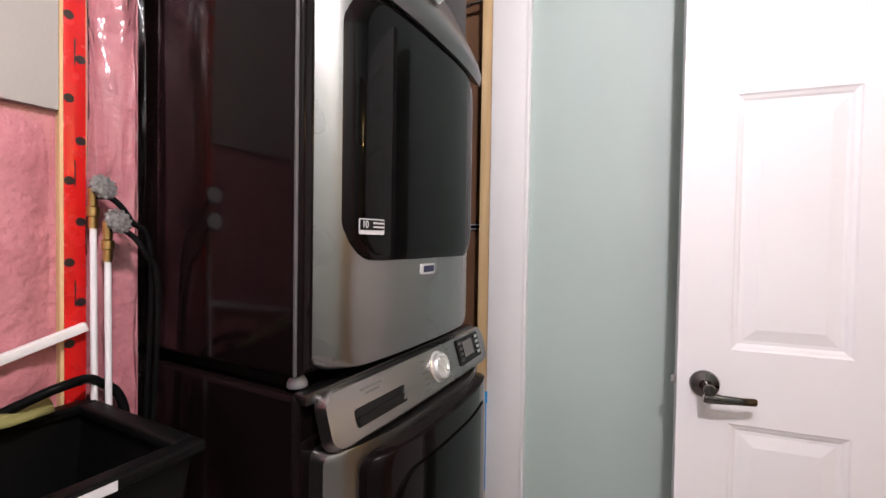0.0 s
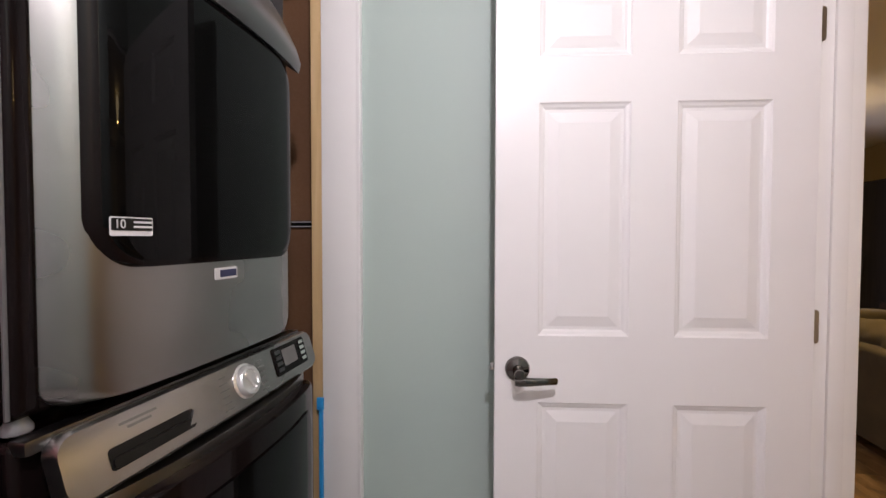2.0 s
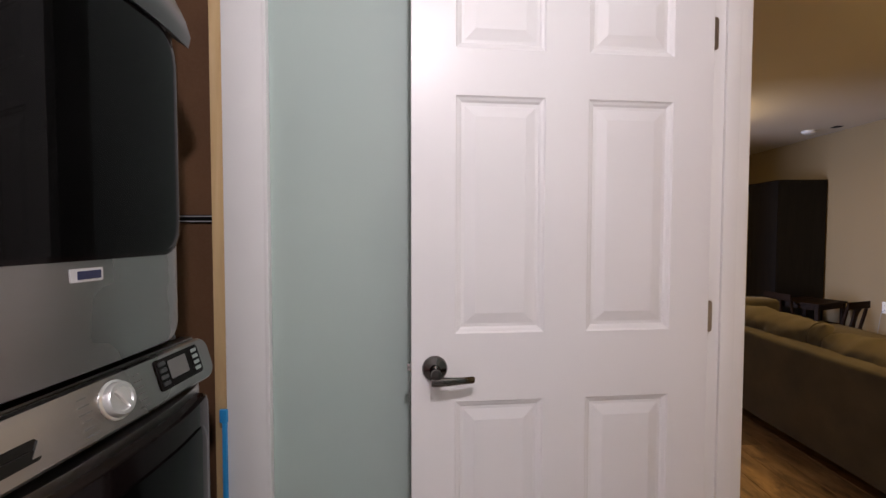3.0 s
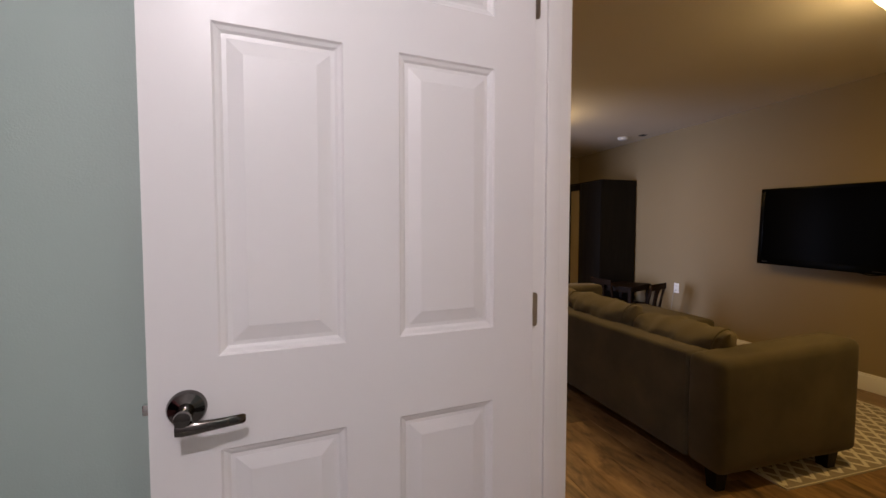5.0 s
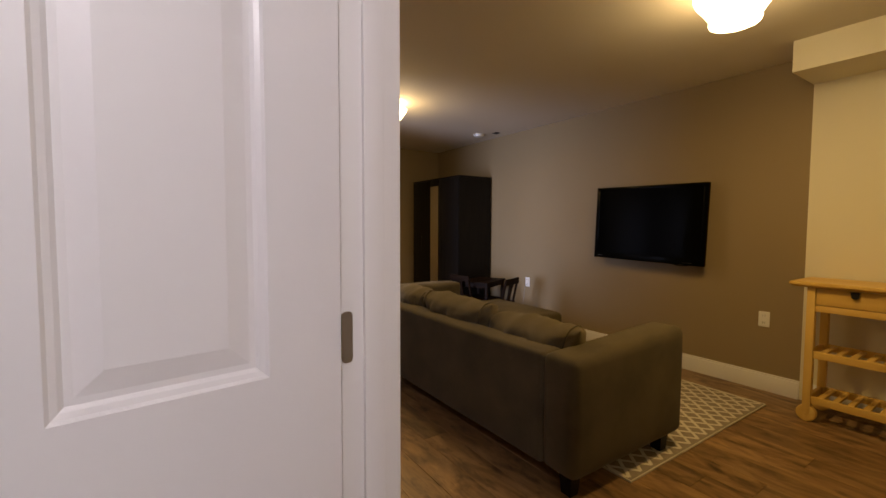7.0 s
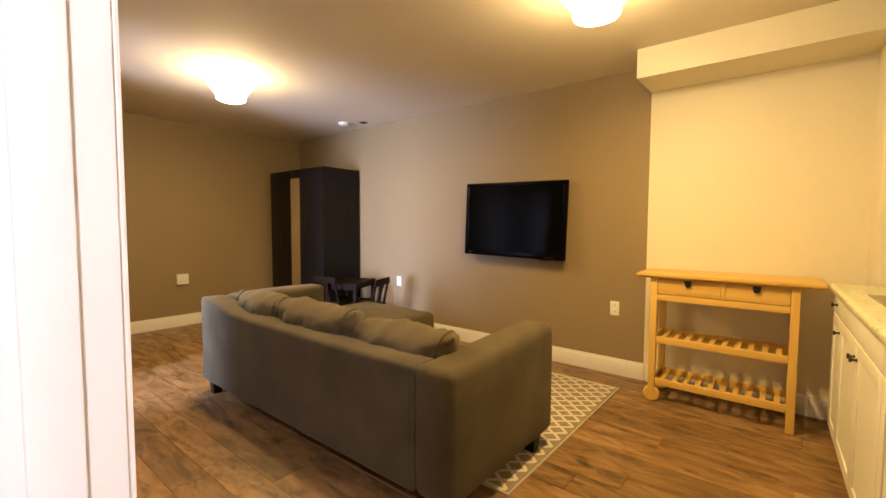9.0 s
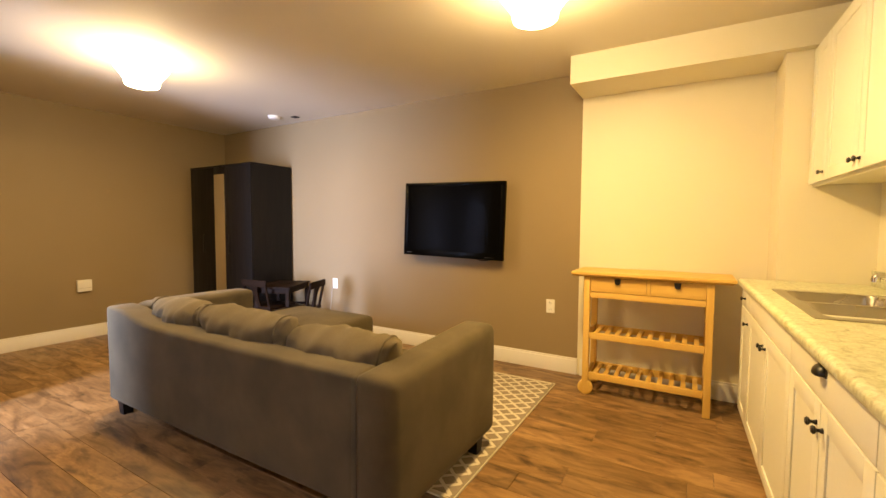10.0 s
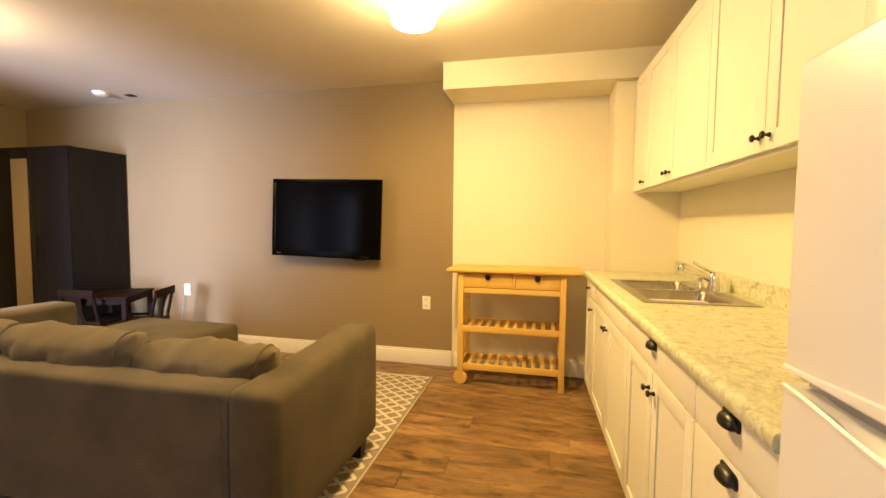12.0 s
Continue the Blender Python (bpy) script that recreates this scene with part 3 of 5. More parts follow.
bm = bmesh.new()
loops = []
for j in range(49):
    a = -0.3275 + 0.655 * (0.5 - 0.5 * math.cos(math.pi * j / 48))
    e = max(0.0, 0.026 - (0.3275 - abs(a)))
    hb = 0.050 - 0.026 + math.sqrt(max(0.0, 0.026 ** 2 - e * e))
    loops.append([bm.verts.new(on_panel(a, b, d)) for b, d in ((hb, 0.004), (hb, 0.024), (hb - 0.005, 0.030), (-hb + 0.005, 0.030), (-hb, 0.024), (-hb, 0.004))])
for a, b in zip(loops, loops[1:]):
    for k in range(6):
        bm.faces.new((a[k], a[(k + 1) % 6], b[(k + 1) % 6], b[k]))
bm.faces.new(loops[0])
bm.faces.new(loops[-1][::-1])
control = part("control_panel", bm, M_STAINLESS, washer, "sloping brushed stainless control panel")
lo = rounded_outline(0.150, 0.032, 0.006)
# the grip's recess is not cut: black plates give its shade
part("drawer_grip", plate(lo, lambda a, b, d: on_panel(a - 0.195, b - 0.012, 0.0302 + d), 0.0008), M_SLOT, control, "flat black plate drawn for the shaded detergent drawer grip")
part("drawer_lip", plate(rounded_outline(0.140, 0.014, 0.005), lambda a, b, d: on_panel(a - 0.197, b - 0.018, 0.031 + d), 0.003), M_SLOT, control)
# steel wedge drawn for the lit right end inside the recess
part("grip_lit_end", plate([(-0.006, -0.012), (0.008, -0.012), (0.008, 0.010)], lambda a, b, d: on_panel(a - 0.130, b - 0.010, 0.031 + d), 0.004), M_STAINLESS, control)
dial_m = PAN_M @ Matrix.Translation((0.041, 0.024, 0.002)) @ Matrix.Rotation(radians(90), 4, "Y")
M_DIAL = mat("satin_silver_dial", (0.78, 0.78, 0.78), 0.28, 0.75)
dial = part("dial", lathe([(0, 0), (0.036, 0), (0.036, 0.003), (0.032, 0.005), (0.031, 0.013), (0.028, 0.016), (0.022, 0.016), (0.020, 0.013), (0.0, 0.013)], 40, m=dial_m), M_DIAL, control, "round silver program dial")
bm = box(-0.022, 0.022, -0.005, 0.005, 0.011, 0.019, 0.002, m=dial_m @ Matrix.Rotation(radians(35), 4, "Z"))
part("dial_grip", bm, M_DIAL, dial)
screen = part("display", plate(rounded_outline(0.150, 0.066, 0.008), lambda a, b, d: on_panel(a + 0.207, b + 0.006, 0.0305 + d), 0.002), M_GLOSSBLACK, control, "black display window")
part("screen", plate(rounded_outline(0.062, 0.040, 0.003), lambda a, b, d: on_panel(a + 0.200, b + 0.009, 0.0328 + d), 0.001), M_PRINTGREY, screen)
for side, ys in ((-1, 0.150), (1, 0.262)):
    for k in range(4):
        part("button", plate(rounded_outline(0.022, 0.008, 0.002, 3), lambda a, b, d, yy=ys, kk=k: on_panel(a + yy, b - 0.014 + 0.014 * kk, 0.0328 + d), 0.002), M_DARKSTEEL if side < 0 else M_CHROME, screen)
for k in range(6):
    for dx in (-0.062, 0.058):
        part("print_line", plate(rounded_outline(0.026 - 0.004 * (k % 3), 0.0026, 0.001, 2), lambda a, b, d, kk=k, x=dx: on_panel(a + 0.024 + x, b - 0.034 + 0.0125 * kk, 0.0303 + d), 0.0005), M_PRINTGREY, control)
for w, bb in ((0.062, 0.030), (0.040, 0.022)):
    part("print_line", plate(rounded_outline(w, 0.004, 0.001, 2), lambda a, b, d, q=bb: on_panel(a - 0.215, b + q, 0.0303 + d), 0.0005), M_PRINTGREY, control)
# lower front with the dark round-cornered door
lower = front_skin(SY0 + 0.030, SY1 - 0.002, 0.10, 0.921, SXF + 0.004, 1.0, M_STAINLESS, "front_panel", washer, "stainless lower front", 0.02)
wd = front_skin(SY0 + 0.085, SY1 - 0.022, 0.26, 0.902, SXF + 0.030, 1.15, M_GLOSSBLACK, "washer_door", washer, "gloss black washer door", 0.035)
front_skin(SY0 + 0.112, SY1 - 0.050, 0.30, 0.850, SXF + 0.034, 1.15, M_SMOKED, "door_glass", wd, "smoked door glass", 0.06)
part("top_trim", box(SXF - 0.012, SXF + 0.018, SY0 + 0.004, SY1 - 0.004, 1.005, 1.026, 0.006), M_DARKSTEEL, washer, "dark steel top edge")

DZ0, DZ1 = 1.048, 2.02
DY0, DY1, DXF = 0.300, 0.892, SXF - 0.012          # the dryer's front: sides and base plane
dryer = thing("tumble_dryer", "dryer with a smoked glass door stacked on the washer", "dryer")
part("body", box(SXB, SXF - 0.004, SY0, SY1 - 0.03, DZ0, DZ1, 0.008, 3), M_GLOSSBLACK, dryer, "gloss black enamel cabinet")
for yy in (SY0 + 0.022, SY1 - 0.045):
    part("stacking_foot", lathe([(0, 0), (0.013, 0), (0.017, 0.003), (0.017, 0.009), (0.010, 0.022), (0, 0.022)], 24, m=Matrix.Translation((SXF - 0.020, yy, 1.0262))), M_EDGE, dryer, "low grey levelling foot")
part("stacking_bracket", box(SXB, SXF - 0.06, SY0 + 0.03, SY1 - 0.03, 1.016, DZ0 + 0.004), M_BLACKPLASTIC, dryer)
part("edge_strip", box(SXF - 0.006, SXF - 0.002, SY0 - 0.0015, SY0 + 0.004, DZ0 + 0.004, DZ1 - 0.01, 0.001), M_EDGE, dryer, "thin satin grey edge strip")
part("edge_cover", box(SXF - 0.020, SXF + 0.004, SY0 + 0.003, SY0 + 0.036, DZ0 + 0.004, DZ1 - 0.01, 0.010, 3), M_GLOSSBLACK, dryer, "gloss black corner strip")
dfront = front_skin(DY0, DY1, DZ0, 1.76, DXF, 0.62, M_STAINLESS, "front_panel", dryer, "brushed stainless dryer front", 0.04, roll=0.026)
ddoor = front_skin(DY0 + 0.034, DY1 - 0.014, 1.236, 1.715, DXF + 0.008, 0.62, M_GLOSSBLACK, "dryer_door", dryer, "black rimmed dryer door", 0.07)
front_skin(DY0 + 0.043, DY1 - 0.022, 1.246, 1.706, DXF + 0.011, 0.62, M_SMOKED, "door_glass", ddoor, "smoked glass of the dryer door", 0.063)


def on_front(y, z, d):
    return (DXF + 0.03 + 0.011 + 0.62 * bowed(y) + d, y, z)


stick = part("sticker", plate(rounded_outline(0.064, 0.028, 0.003, 3), lambda a, b, d: on_front(0.393 + a, 1.298 + b, d), 0.001), M_LABELWHITE, ddoor, "small white and black sticker")
part("sticker_field", plate(rounded_outline(0.060, 0.018, 0.002, 3), lambda a, b, d: on_front(0.393 + a, 1.301 + b, 0.001 + d), 0.0008), M_SLOT, stick)


def lettering(text, size, m, material, parent, name="lettering"):
    cu = bpy.data.curves.new(name, "FONT")
    cu.body, cu.size, cu.align_x, cu.align_y, cu.extrude = text, size, "CENTER", "CENTER", 0.0004
    tmp = bpy.data.objects.new(name, cu)
    scene.collection.objects.link(tmp)
    me = bpy.data.meshes.new_from_object(tmp.evaluated_get(bpy.context.evaluated_depsgraph_get()))
    bpy.data.objects.remove(tmp)
    me.materials.append(material)
    ob = new(name, me)
    ob.parent, ob.matrix_local = parent, m
    return ob


p = on_front(0.374, 1.301, 0.0028)
lettering("10", 0.019, pose(*p, 90, 0, 90 + 3), M_LABELWHITE, stick)
for k in range(2):
    part("print_line", plate(rounded_outline(0.028, 0.003, 0.001, 2), lambda a, b, d, kk=k: on_front(0.408 + a, 1.2975 + 0.007 * kk + b, 0.002 + d), 0.0006), M_LABELWHITE, stick)
badge = part("badge", plate(rounded_outline(0.062, 0.022, 0.002, 3), lambda a, b, d: (DXF + 0.031 + 0.62 * bowed(0.596 + a) + d, 0.596 + a, 1.212 + b), 0.003), M_LABELWHITE, dryer, "small white framed name badge")
part("badge_field", plate(rounded_outline(0.046, 0.014, 0.001, 2), lambda a, b, d: (DXF + 0.034 + 0.62 * bowed(0.596 + a) + d, 0.600 + a, 1.212 + b), 0.0008), M_NAVY, badge)
# curved black hood over the dryer's front
bm = bmesh.new()
loops = []
for j in range(25):
    y = DY0 + 0.004 + (DY1 - DY0 - 0.004) * j / 24
    x = DXF + 0.03 + 0.62 * bowed(y)
    drop = 0.125 + 0.006 * (j / 24) ** 2
    loops.append([bm.verts.new(q) for q in ((SXF - 0.02, y, 1.885 - drop), (x + 0.018, y, 1.842 - drop), (x + 0.024, y, 1.866 - drop), (x + 0.012, y, 1.905 - drop), (x - 0.05, y, 2.03 - drop), (SXF - 0.05, y, 2.06 - drop))])
for a, b in zip(loops, loops[1:]):
    for k in range(6):
        bm.faces.new((a[k], a[(k + 1) % 6], b[(k + 1) % 6], b[k]))
bm.faces.new(loops[0])
bm.faces.new(loops[-1][::-1])
hood = part("console_hood", bm, M_DARKSTEEL, dryer, "dark curved console over the door")
part("console_knob", lathe([(0, 0), (0.030, 0), (0.029, 0.012), (0.022, 0.02), (0, 0.021)], 28, m=pose(DXF + 0.020 + 0.62 * bowed(0.62), 0.62, 1.835, 0, 62, 0)), M_CHROME, hood)

# alcove odds and ends
bm = box(-1.20, -0.74, 1.236, 1.244, 1.315, 1.340, 0.002)
strap = thing("cable_strap", "black strap with thin white lines across the board", "strap")
part("strap", bm, M_RUBBER, strap)
for zz in (1.318, 1.334):
    part("white_line", box(-1.20, -0.745, 1.2335, 1.236, zz, zz + 0.003), M_LABELWHITE, strap)
whole("rail_pipe", cyl((-1.46, 1.19, 2.10), (-0.74, 1.19, 2.13), 0.007, n=12), M_STEEL, "thin metal rod across the alcove", "rod")
bm = box(-0.684, -0.672, GREEN_Y - 0.028, GREEN_Y - 0.016, 0.42, 0.748, 0.002)
box(-0.690, -0.668, GREEN_Y - 0.030, GREEN_Y - 0.020, 0.725, 0.764, 0.002, bm=bm)
whole("tape_strip", bm, M_BLUETAPE, "strip of blue painter's tape on the casing edge", "tape")

# insulated wall: tape over a stud, clear sheet, water valves
bm = box(-1.092, -1.070, 0.119, 0.158, 0, CEIL, 0.002)
whole("wall_stud_taped", bm, M_STUD, "spruce stud between the insulation batts", "stud", kind="structure")
tape = thing("sheathing_tape", "glossy red sheathing tape with black dots down the stud", "tape")
part("tape", box(-1.0705, -1.0665, 0.124, 0.155, 0, CEIL, 0.001), M_RED, tape)
rng = random.Random(4)
dot = as_mesh("dot", cyl((0, 0, 0), (0.0012, 0, 0), 0.0075, n=16), M_PRINT)
for i in range(34):
    o = new("dot", dot)
    o.parent, o.location = tape, (-1.0668, 0.1305 if i % 2 else 0.147, 0.02 + i * 0.071)
for i in range(11):
    part("print_bar", box(-1.0668, -1.0656, 0.138, 0.1398, 0.10 + 0.21 * i, 0.145 + 0.21 * i), M_PRINT, tape)


def sheet(y0, y1, x, seed):
    r = random.Random(seed)
    ph = [r.uniform(0, 6) for _ in range(6)]
    bm = bmesh.new()
    ny, nz = 26, 60
    rows = []
    for i in range(nz + 1):
        z = CEIL * i / nz
        row = []
        for j in range(ny + 1):
            y = y0 + (y1 - y0) * j / ny
            wob = 0.006 * math.sin(90 * y + 4 * z + ph[0]) + 0.008 * abs(math.sin(60 * y - 2.5 * z + ph[1])) + 0.004 * math.sin(13 * z + 70 * y + ph[2])
            row.append(bm.verts.new((x + 0.008 + wob, y, z)))
        rows.append(row)
    for a, b in zip(rows, rows[1:]):
        for j in range(ny):
            bm.faces.new((a[j], a[j + 1], b[j + 1], b[j]))
    ob = whole("vapour_barrier", bm, M_POLY, "wrinkled clear plastic sheet over the insulation", "plastic sheet")
    sol = ob.modifiers.new("solid", "SOLIDIFY")
    sol.thickness = 0.0006
    ob.visible_shadow = False
    return ob


sheet(0.150, 0.249, -1.070, 3)


def batt(y0, y1, z0, z1, seed):
    """A soft, lumpy batt of fibreglass."""
    bm = bmesh.new()
    ny, nz = 24, int((z1 - z0) / 0.025)
    rows = []
    for i in range(nz + 1):
        row = []
        for j in range(ny + 1):
            y, z = y0 + (y1 - y0) * j / ny, z0 + (z1 - z0) * i / nz
            e = min(j, ny - j, i, nz - i) / 3
            d = noise.noise(Vector((y * 9 + seed, z * 7, 0))) * 0.014 + noise.noise(Vector((y * 26, z * 22, seed))) * 0.006
            row.append(bm.verts.new((-1.088 + (0.016 + d) * min(1, e), y, z)))
        rows.append(row)
    for a, b in zip(rows, rows[1:]):
        for j in range(ny):
            bm.faces.new((a[j], a[j + 1], b[j + 1], b[j]))
    return whole("insulation_batt", bm, M_PINK, "puffy pink fibreglass insulation batt between studs", "insulation", "insulation batts")


batt(-0.28, 0.117, 0.0, 1.486, 2.0)
batt(0.159, 0.248, 0.0, CEIL, 5.0)

trim = box(-1.062, -1.048, -1.0, 0.0, -0.008, 0.008, 0.003)
whole("wall_strip", trim, M_PIPE, "white plastic strip across the insulated wall", "trim strip", m=Matrix.Translation((0, 0.150, 1.114)) @ Matrix.Rotation(radians(17), 4, "X"))


def valve(y, zt, x, hose_to, label):
    v = thing("water_valve", label, "valve", "washer water valves")
    part("pipe", cyl((x, y + 0.006, 0.0), (x, y, zt - 0.06), 0.0052, n=14), M_PIPE, v, "white plastic water pipe")
    part("fitting", lathe([(0, -0.065), (0.007, -0.065), (0.007, -0.045), (0.0095, -0.043), (0.0095, -0.028), (0.007, -0.026), (0.008, 0.004), (0, 0.006)], 16, m=Matrix.Translation((x, y, zt))), M_BRASS, v, "brass valve body")
    bm = lathe([(0.004, 0), (0.006, 0.016), (0.018, 0.017), (0.021, 0.021), (0.018, 0.025), (0, 0.026)], 24, m=pose(x + 0.008, y, zt, 0, 72, 10))
    for k in range(12):
        a = 2 * math.pi * k / 12
        bmesh.ops.create_uvsphere(bm, u_segments=6, v_segments=4, radius=0.0042, matrix=pose(x + 0.008, y, zt, 0, 72, 10) @ Matrix.Translation((0.0195 * math.cos(a), 0.0195 * math.sin(a), 0.021)))
    part("hand_wheel", bm, M_CASTMETAL, v, "round lobed metal hand wheel")
    part("hose", tube([(x, y, zt - 0.01), (x + 0.02, y + 0.02, zt - 0.012), (x + 0.03, y + 0.045, zt - 0.05), hose_to, (hose_to[0] - 0.03, hose_to[1], 0.75)], 0.005), M_RUBBER, v, "black rubber hose")


valve(0.154, 1.352, -1.040, (-1.015, 0.236, 1.22), "brass water valve with a metal wheel on a white pipe")
valve(0.168, 1.294, -1.022, (-1.0, 0.240, 1.16), "lower brass water valve with a black washer hose")

# black utility tub with a towel on its rim
tub = thing("utility_tub", "open black plastic tub standing beside the washer", "tub")
TX0, TX1, TY0, TY1, TZ = -1.058, -0.728, -0.42, 0.158, 0.985
bm = bmesh.new()
for b in ((TX0, TX0 + 0.03, TY0, TY1), (TX1 - 0.03, TX1, TY0, TY1), (TX0 + 0.03, TX1 - 0.03, TY0, TY0 + 0.03), (TX0 + 0.03, TX1 - 0.03, TY1 - 0.03, TY1)):
    box(*b, TZ - 0.018, TZ, 0.006, 3, bm=bm)
part("rim", bm, M_BLACKPLASTIC, tub)
bm = bmesh.new()
o, i = [], []
for f, lst in ((0.012, o), (0.02, i)):
    for z, s in ((TZ - 0.01, f), (0.62, f + 0.05)):
        lst.append([bm.verts.new(q) for q in ((TX0 + s, TY0 + s, z), (TX1 - s, TY0 + s, z), (TX1 - s, TY1 - s, z), (TX0 + s, TY1 - s, z))])
for lst in (o, i):
    for k in range(4):
        bm.faces.new((lst[0][k], lst[0][(k + 1) % 4], lst[1][(k + 1) % 4], lst[1][k]))
    bm.faces.new(lst[1])
part("basin", bm, M_BLACKPLASTIC, tub)
for xx in (TX0 + 0.08, TX1 - 0.08):
    for yy in (TY0 + 0.08, TY1 - 0.08):
        part("leg", cyl((xx, yy, 0), (xx, yy, 0.625), 0.017, 0.02, n=14), M_BLACKPLASTIC, tub)
part("label", box(TX1 + 0.0, TX1 + 0.0015, -0.02, 0.045, TZ - 0.016, TZ - 0.004), M_LABELWHITE, tub, "white paper label")
bm = bmesh.new()
for k in range(15):
    y = -0.30 + k * 0.028
    w = 0.03 + 0.006 * math.sin(k * 1.7)
    lp = [bm.verts.new((TX0 + 0.017 + w * math.cos(a), y, TZ + 0.004 + (0.016 + 0.005 * math.sin(k * 2.3)) * math.sin(a))) for a in [math.pi * q / 8 for q in range(9)]]
    if k:
        for q in range(8):
            bm.faces.new((last[q], last[q + 1], lp[q + 1], lp[q]))
    last = lp
ob = whole("towel", bm, M_TOWEL, "folded olive green towel on the tub's rim", "towel")
ob.modifiers.new("solid", "SOLIDIFY").thickness = 0.006
whole("tool_handle", tube([(TX0 + 0.02, 0.02, TZ + 0.012), (TX0 + 0.05, 0.10, TZ + 0.045), (TX0 + 0.02, 0.16, TZ + 0.03), (TX0 + 0.03, 0.20, TZ - 0.05), (TX0 + 0.03, 0.205, 0.6)], 0.008), M_BLACKPLASTIC, "bent black plastic drain hose hooked over the tub", "hose")

# laundry lamp
lamp = thing("laundry_light", "bare white glass ceiling light of the laundry room", "ceiling light")
part("base", lathe([(0, CEIL), (0.06, CEIL), (0.06, CEIL - 0.02), (0.03, CEIL - 0.04), (0, CEIL - 0.04)], 24, m=Matrix.Translation((0.12, -0.35, 0))), M_PLATE, lamp)
part("globe", lathe([(0.02, CEIL - 0.035), (0.045, CEIL - 0.06), (0.05, CEIL - 0.09), (0.035, CEIL - 0.125), (0, CEIL - 0.135)], 24, m=Matrix.Translation((0.12, -0.35, 0))), M_GLOBEW, lamp).visible_shadow = False


# ---- living room ----
def soft_box(x0, x1, y0, y1, z0, z1, r, puff=0.0, seed=0.0, n=5):
    """An upholstered block: well rounded, slightly swollen and uneven."""
    bm = box(x0, x1, y0, y1, z0, z1, r, 4)
    bmesh.ops.subdivide_edges(bm, edges=[e for e in bm.edges if e.calc_length() > 0.12], cuts=n, use_grid_fill=True)
    c = Vector(((x0 + x1) / 2, (y0 + y1) / 2, (z0 + z1) / 2))
    h = Vector(((x1 - x0) / 2, (y1 - y0) / 2, (z1 - z0) / 2))
    for v in bm.verts:
        d = v.co - c
        f = Vector((d.x / h.x, d.y / h.y, d.z / h.z))
        w = [1 - abs(f[k]) ** 2 for k in range(3)]
        nn = noise.noise(v.co * 5 + Vector((seed, 0, 0))) * 0.004
        v.co += Vector(((puff * f.x) * w[1] * w[2], (puff * f.y) * w[0] * w[2], (puff * f.z) * w[0] * w[1])) + d.normalized() * nn
    return bm


sofa = thing("sofa", "grey-brown fabric sofa with a chaise and loose back cushions", "sofa")
SX0, SX1, SO0, SO1 = 1.955, 2.89, 1.625, 3.90
bm = soft_box(SX0 + 0.004, SX0 + 0.17, SO0 + 0.202, SO1 + 0.028, 0.09, 0.696, 0.030, 0.008, 1, 13)
for v in bm.verts:                       # the back sags a little and sweeps up to the far arm
    up = min(1, max(0, (v.co.y - 3.46) / 0.36))
    up = up * up * (3 - 2 * up)
    v.co.z -= max(0, v.co.z - 0.3) / 0.396 * (0.058 + 0.010 * math.sin(math.pi * (v.co.y - SO0) / (SO1 - SO0))) * (1 - up)
part("back", bm, M_FABRIC, sofa)
bm = soft_box(SX0, SX1, SO0, SO0 + 0.20, 0.09, 0.645, 0.048, 0.006, 2, 9)
for v in bm.verts:                       # the arm rises to the front
    v.co.z += max(0, v.co.z - 0.3) / 0.34 * 0.040 * (v.co.x - SX0) / (SX1 - SX0)
part("arm", bm, M_FABRIC, sofa)
part("arm", soft_box(SX0 + 0.172, SX1, SO1 - 0.17, SO1 + 0.028, 0.09, 0.70, 0.045, 0.010, 3), M_FABRIC, sofa)
part("seat_base", soft_box(SX0 + 0.172, SX1 - 0.02, SO0 + 0.202, SO1 - 0.202, 0.10, 0.29, 0.02, 0.004, 4), M_FABRIC, sofa)
part("seat_cushion", soft_box(SX0 + 0.18, SX1, SO0 + 0.205, 2.895, 0.292, 0.45, 0.045, 0.02, 5), M_FABRIC, sofa)
part("chaise_base", soft_box(SX1 - 0.018, 3.35, 2.895, SO1 - 0.152, 0.10, 0.31, 0.02, 0.004, 6), M_FABRIC, sofa)
part("chaise_cushion", soft_box(SX0 + 0.18, 3.385, 2.898, SO1 - 0.155, 0.312, 0.495, 0.05, 0.018, 7), M_FABRIC, sofa)
part("piping", tube([(SX0 - 0.001, SO0 + 0.205, 0.12), (SX0 - 0.0005, SO0 + 0.203, 0.620)], 0.0014, 6), M_FABRIC, sofa, "stitched seam")
for x, y in ((SX0 + 0.06, SO0 + 0.07), (SX0 + 0.06, SO1 - 0.07), (SX1 - 0.15, SO0 + 0.055), (3.28, SO1 - 0.24), (3.28, 2.98)):
    part("foot", lathe([(0, 0), (0.022, 0), (0.03, 0.11), (0, 0.11)], 4, m=Matrix.Translation((x, y, 0.0)) @ Matrix.Rotation(radians(45), 4, "Z") @ Matrix.Diagonal((1.7, 1.7, 1, 1))), M_BLACKWOOD, sofa, "black tapered wooden foot")


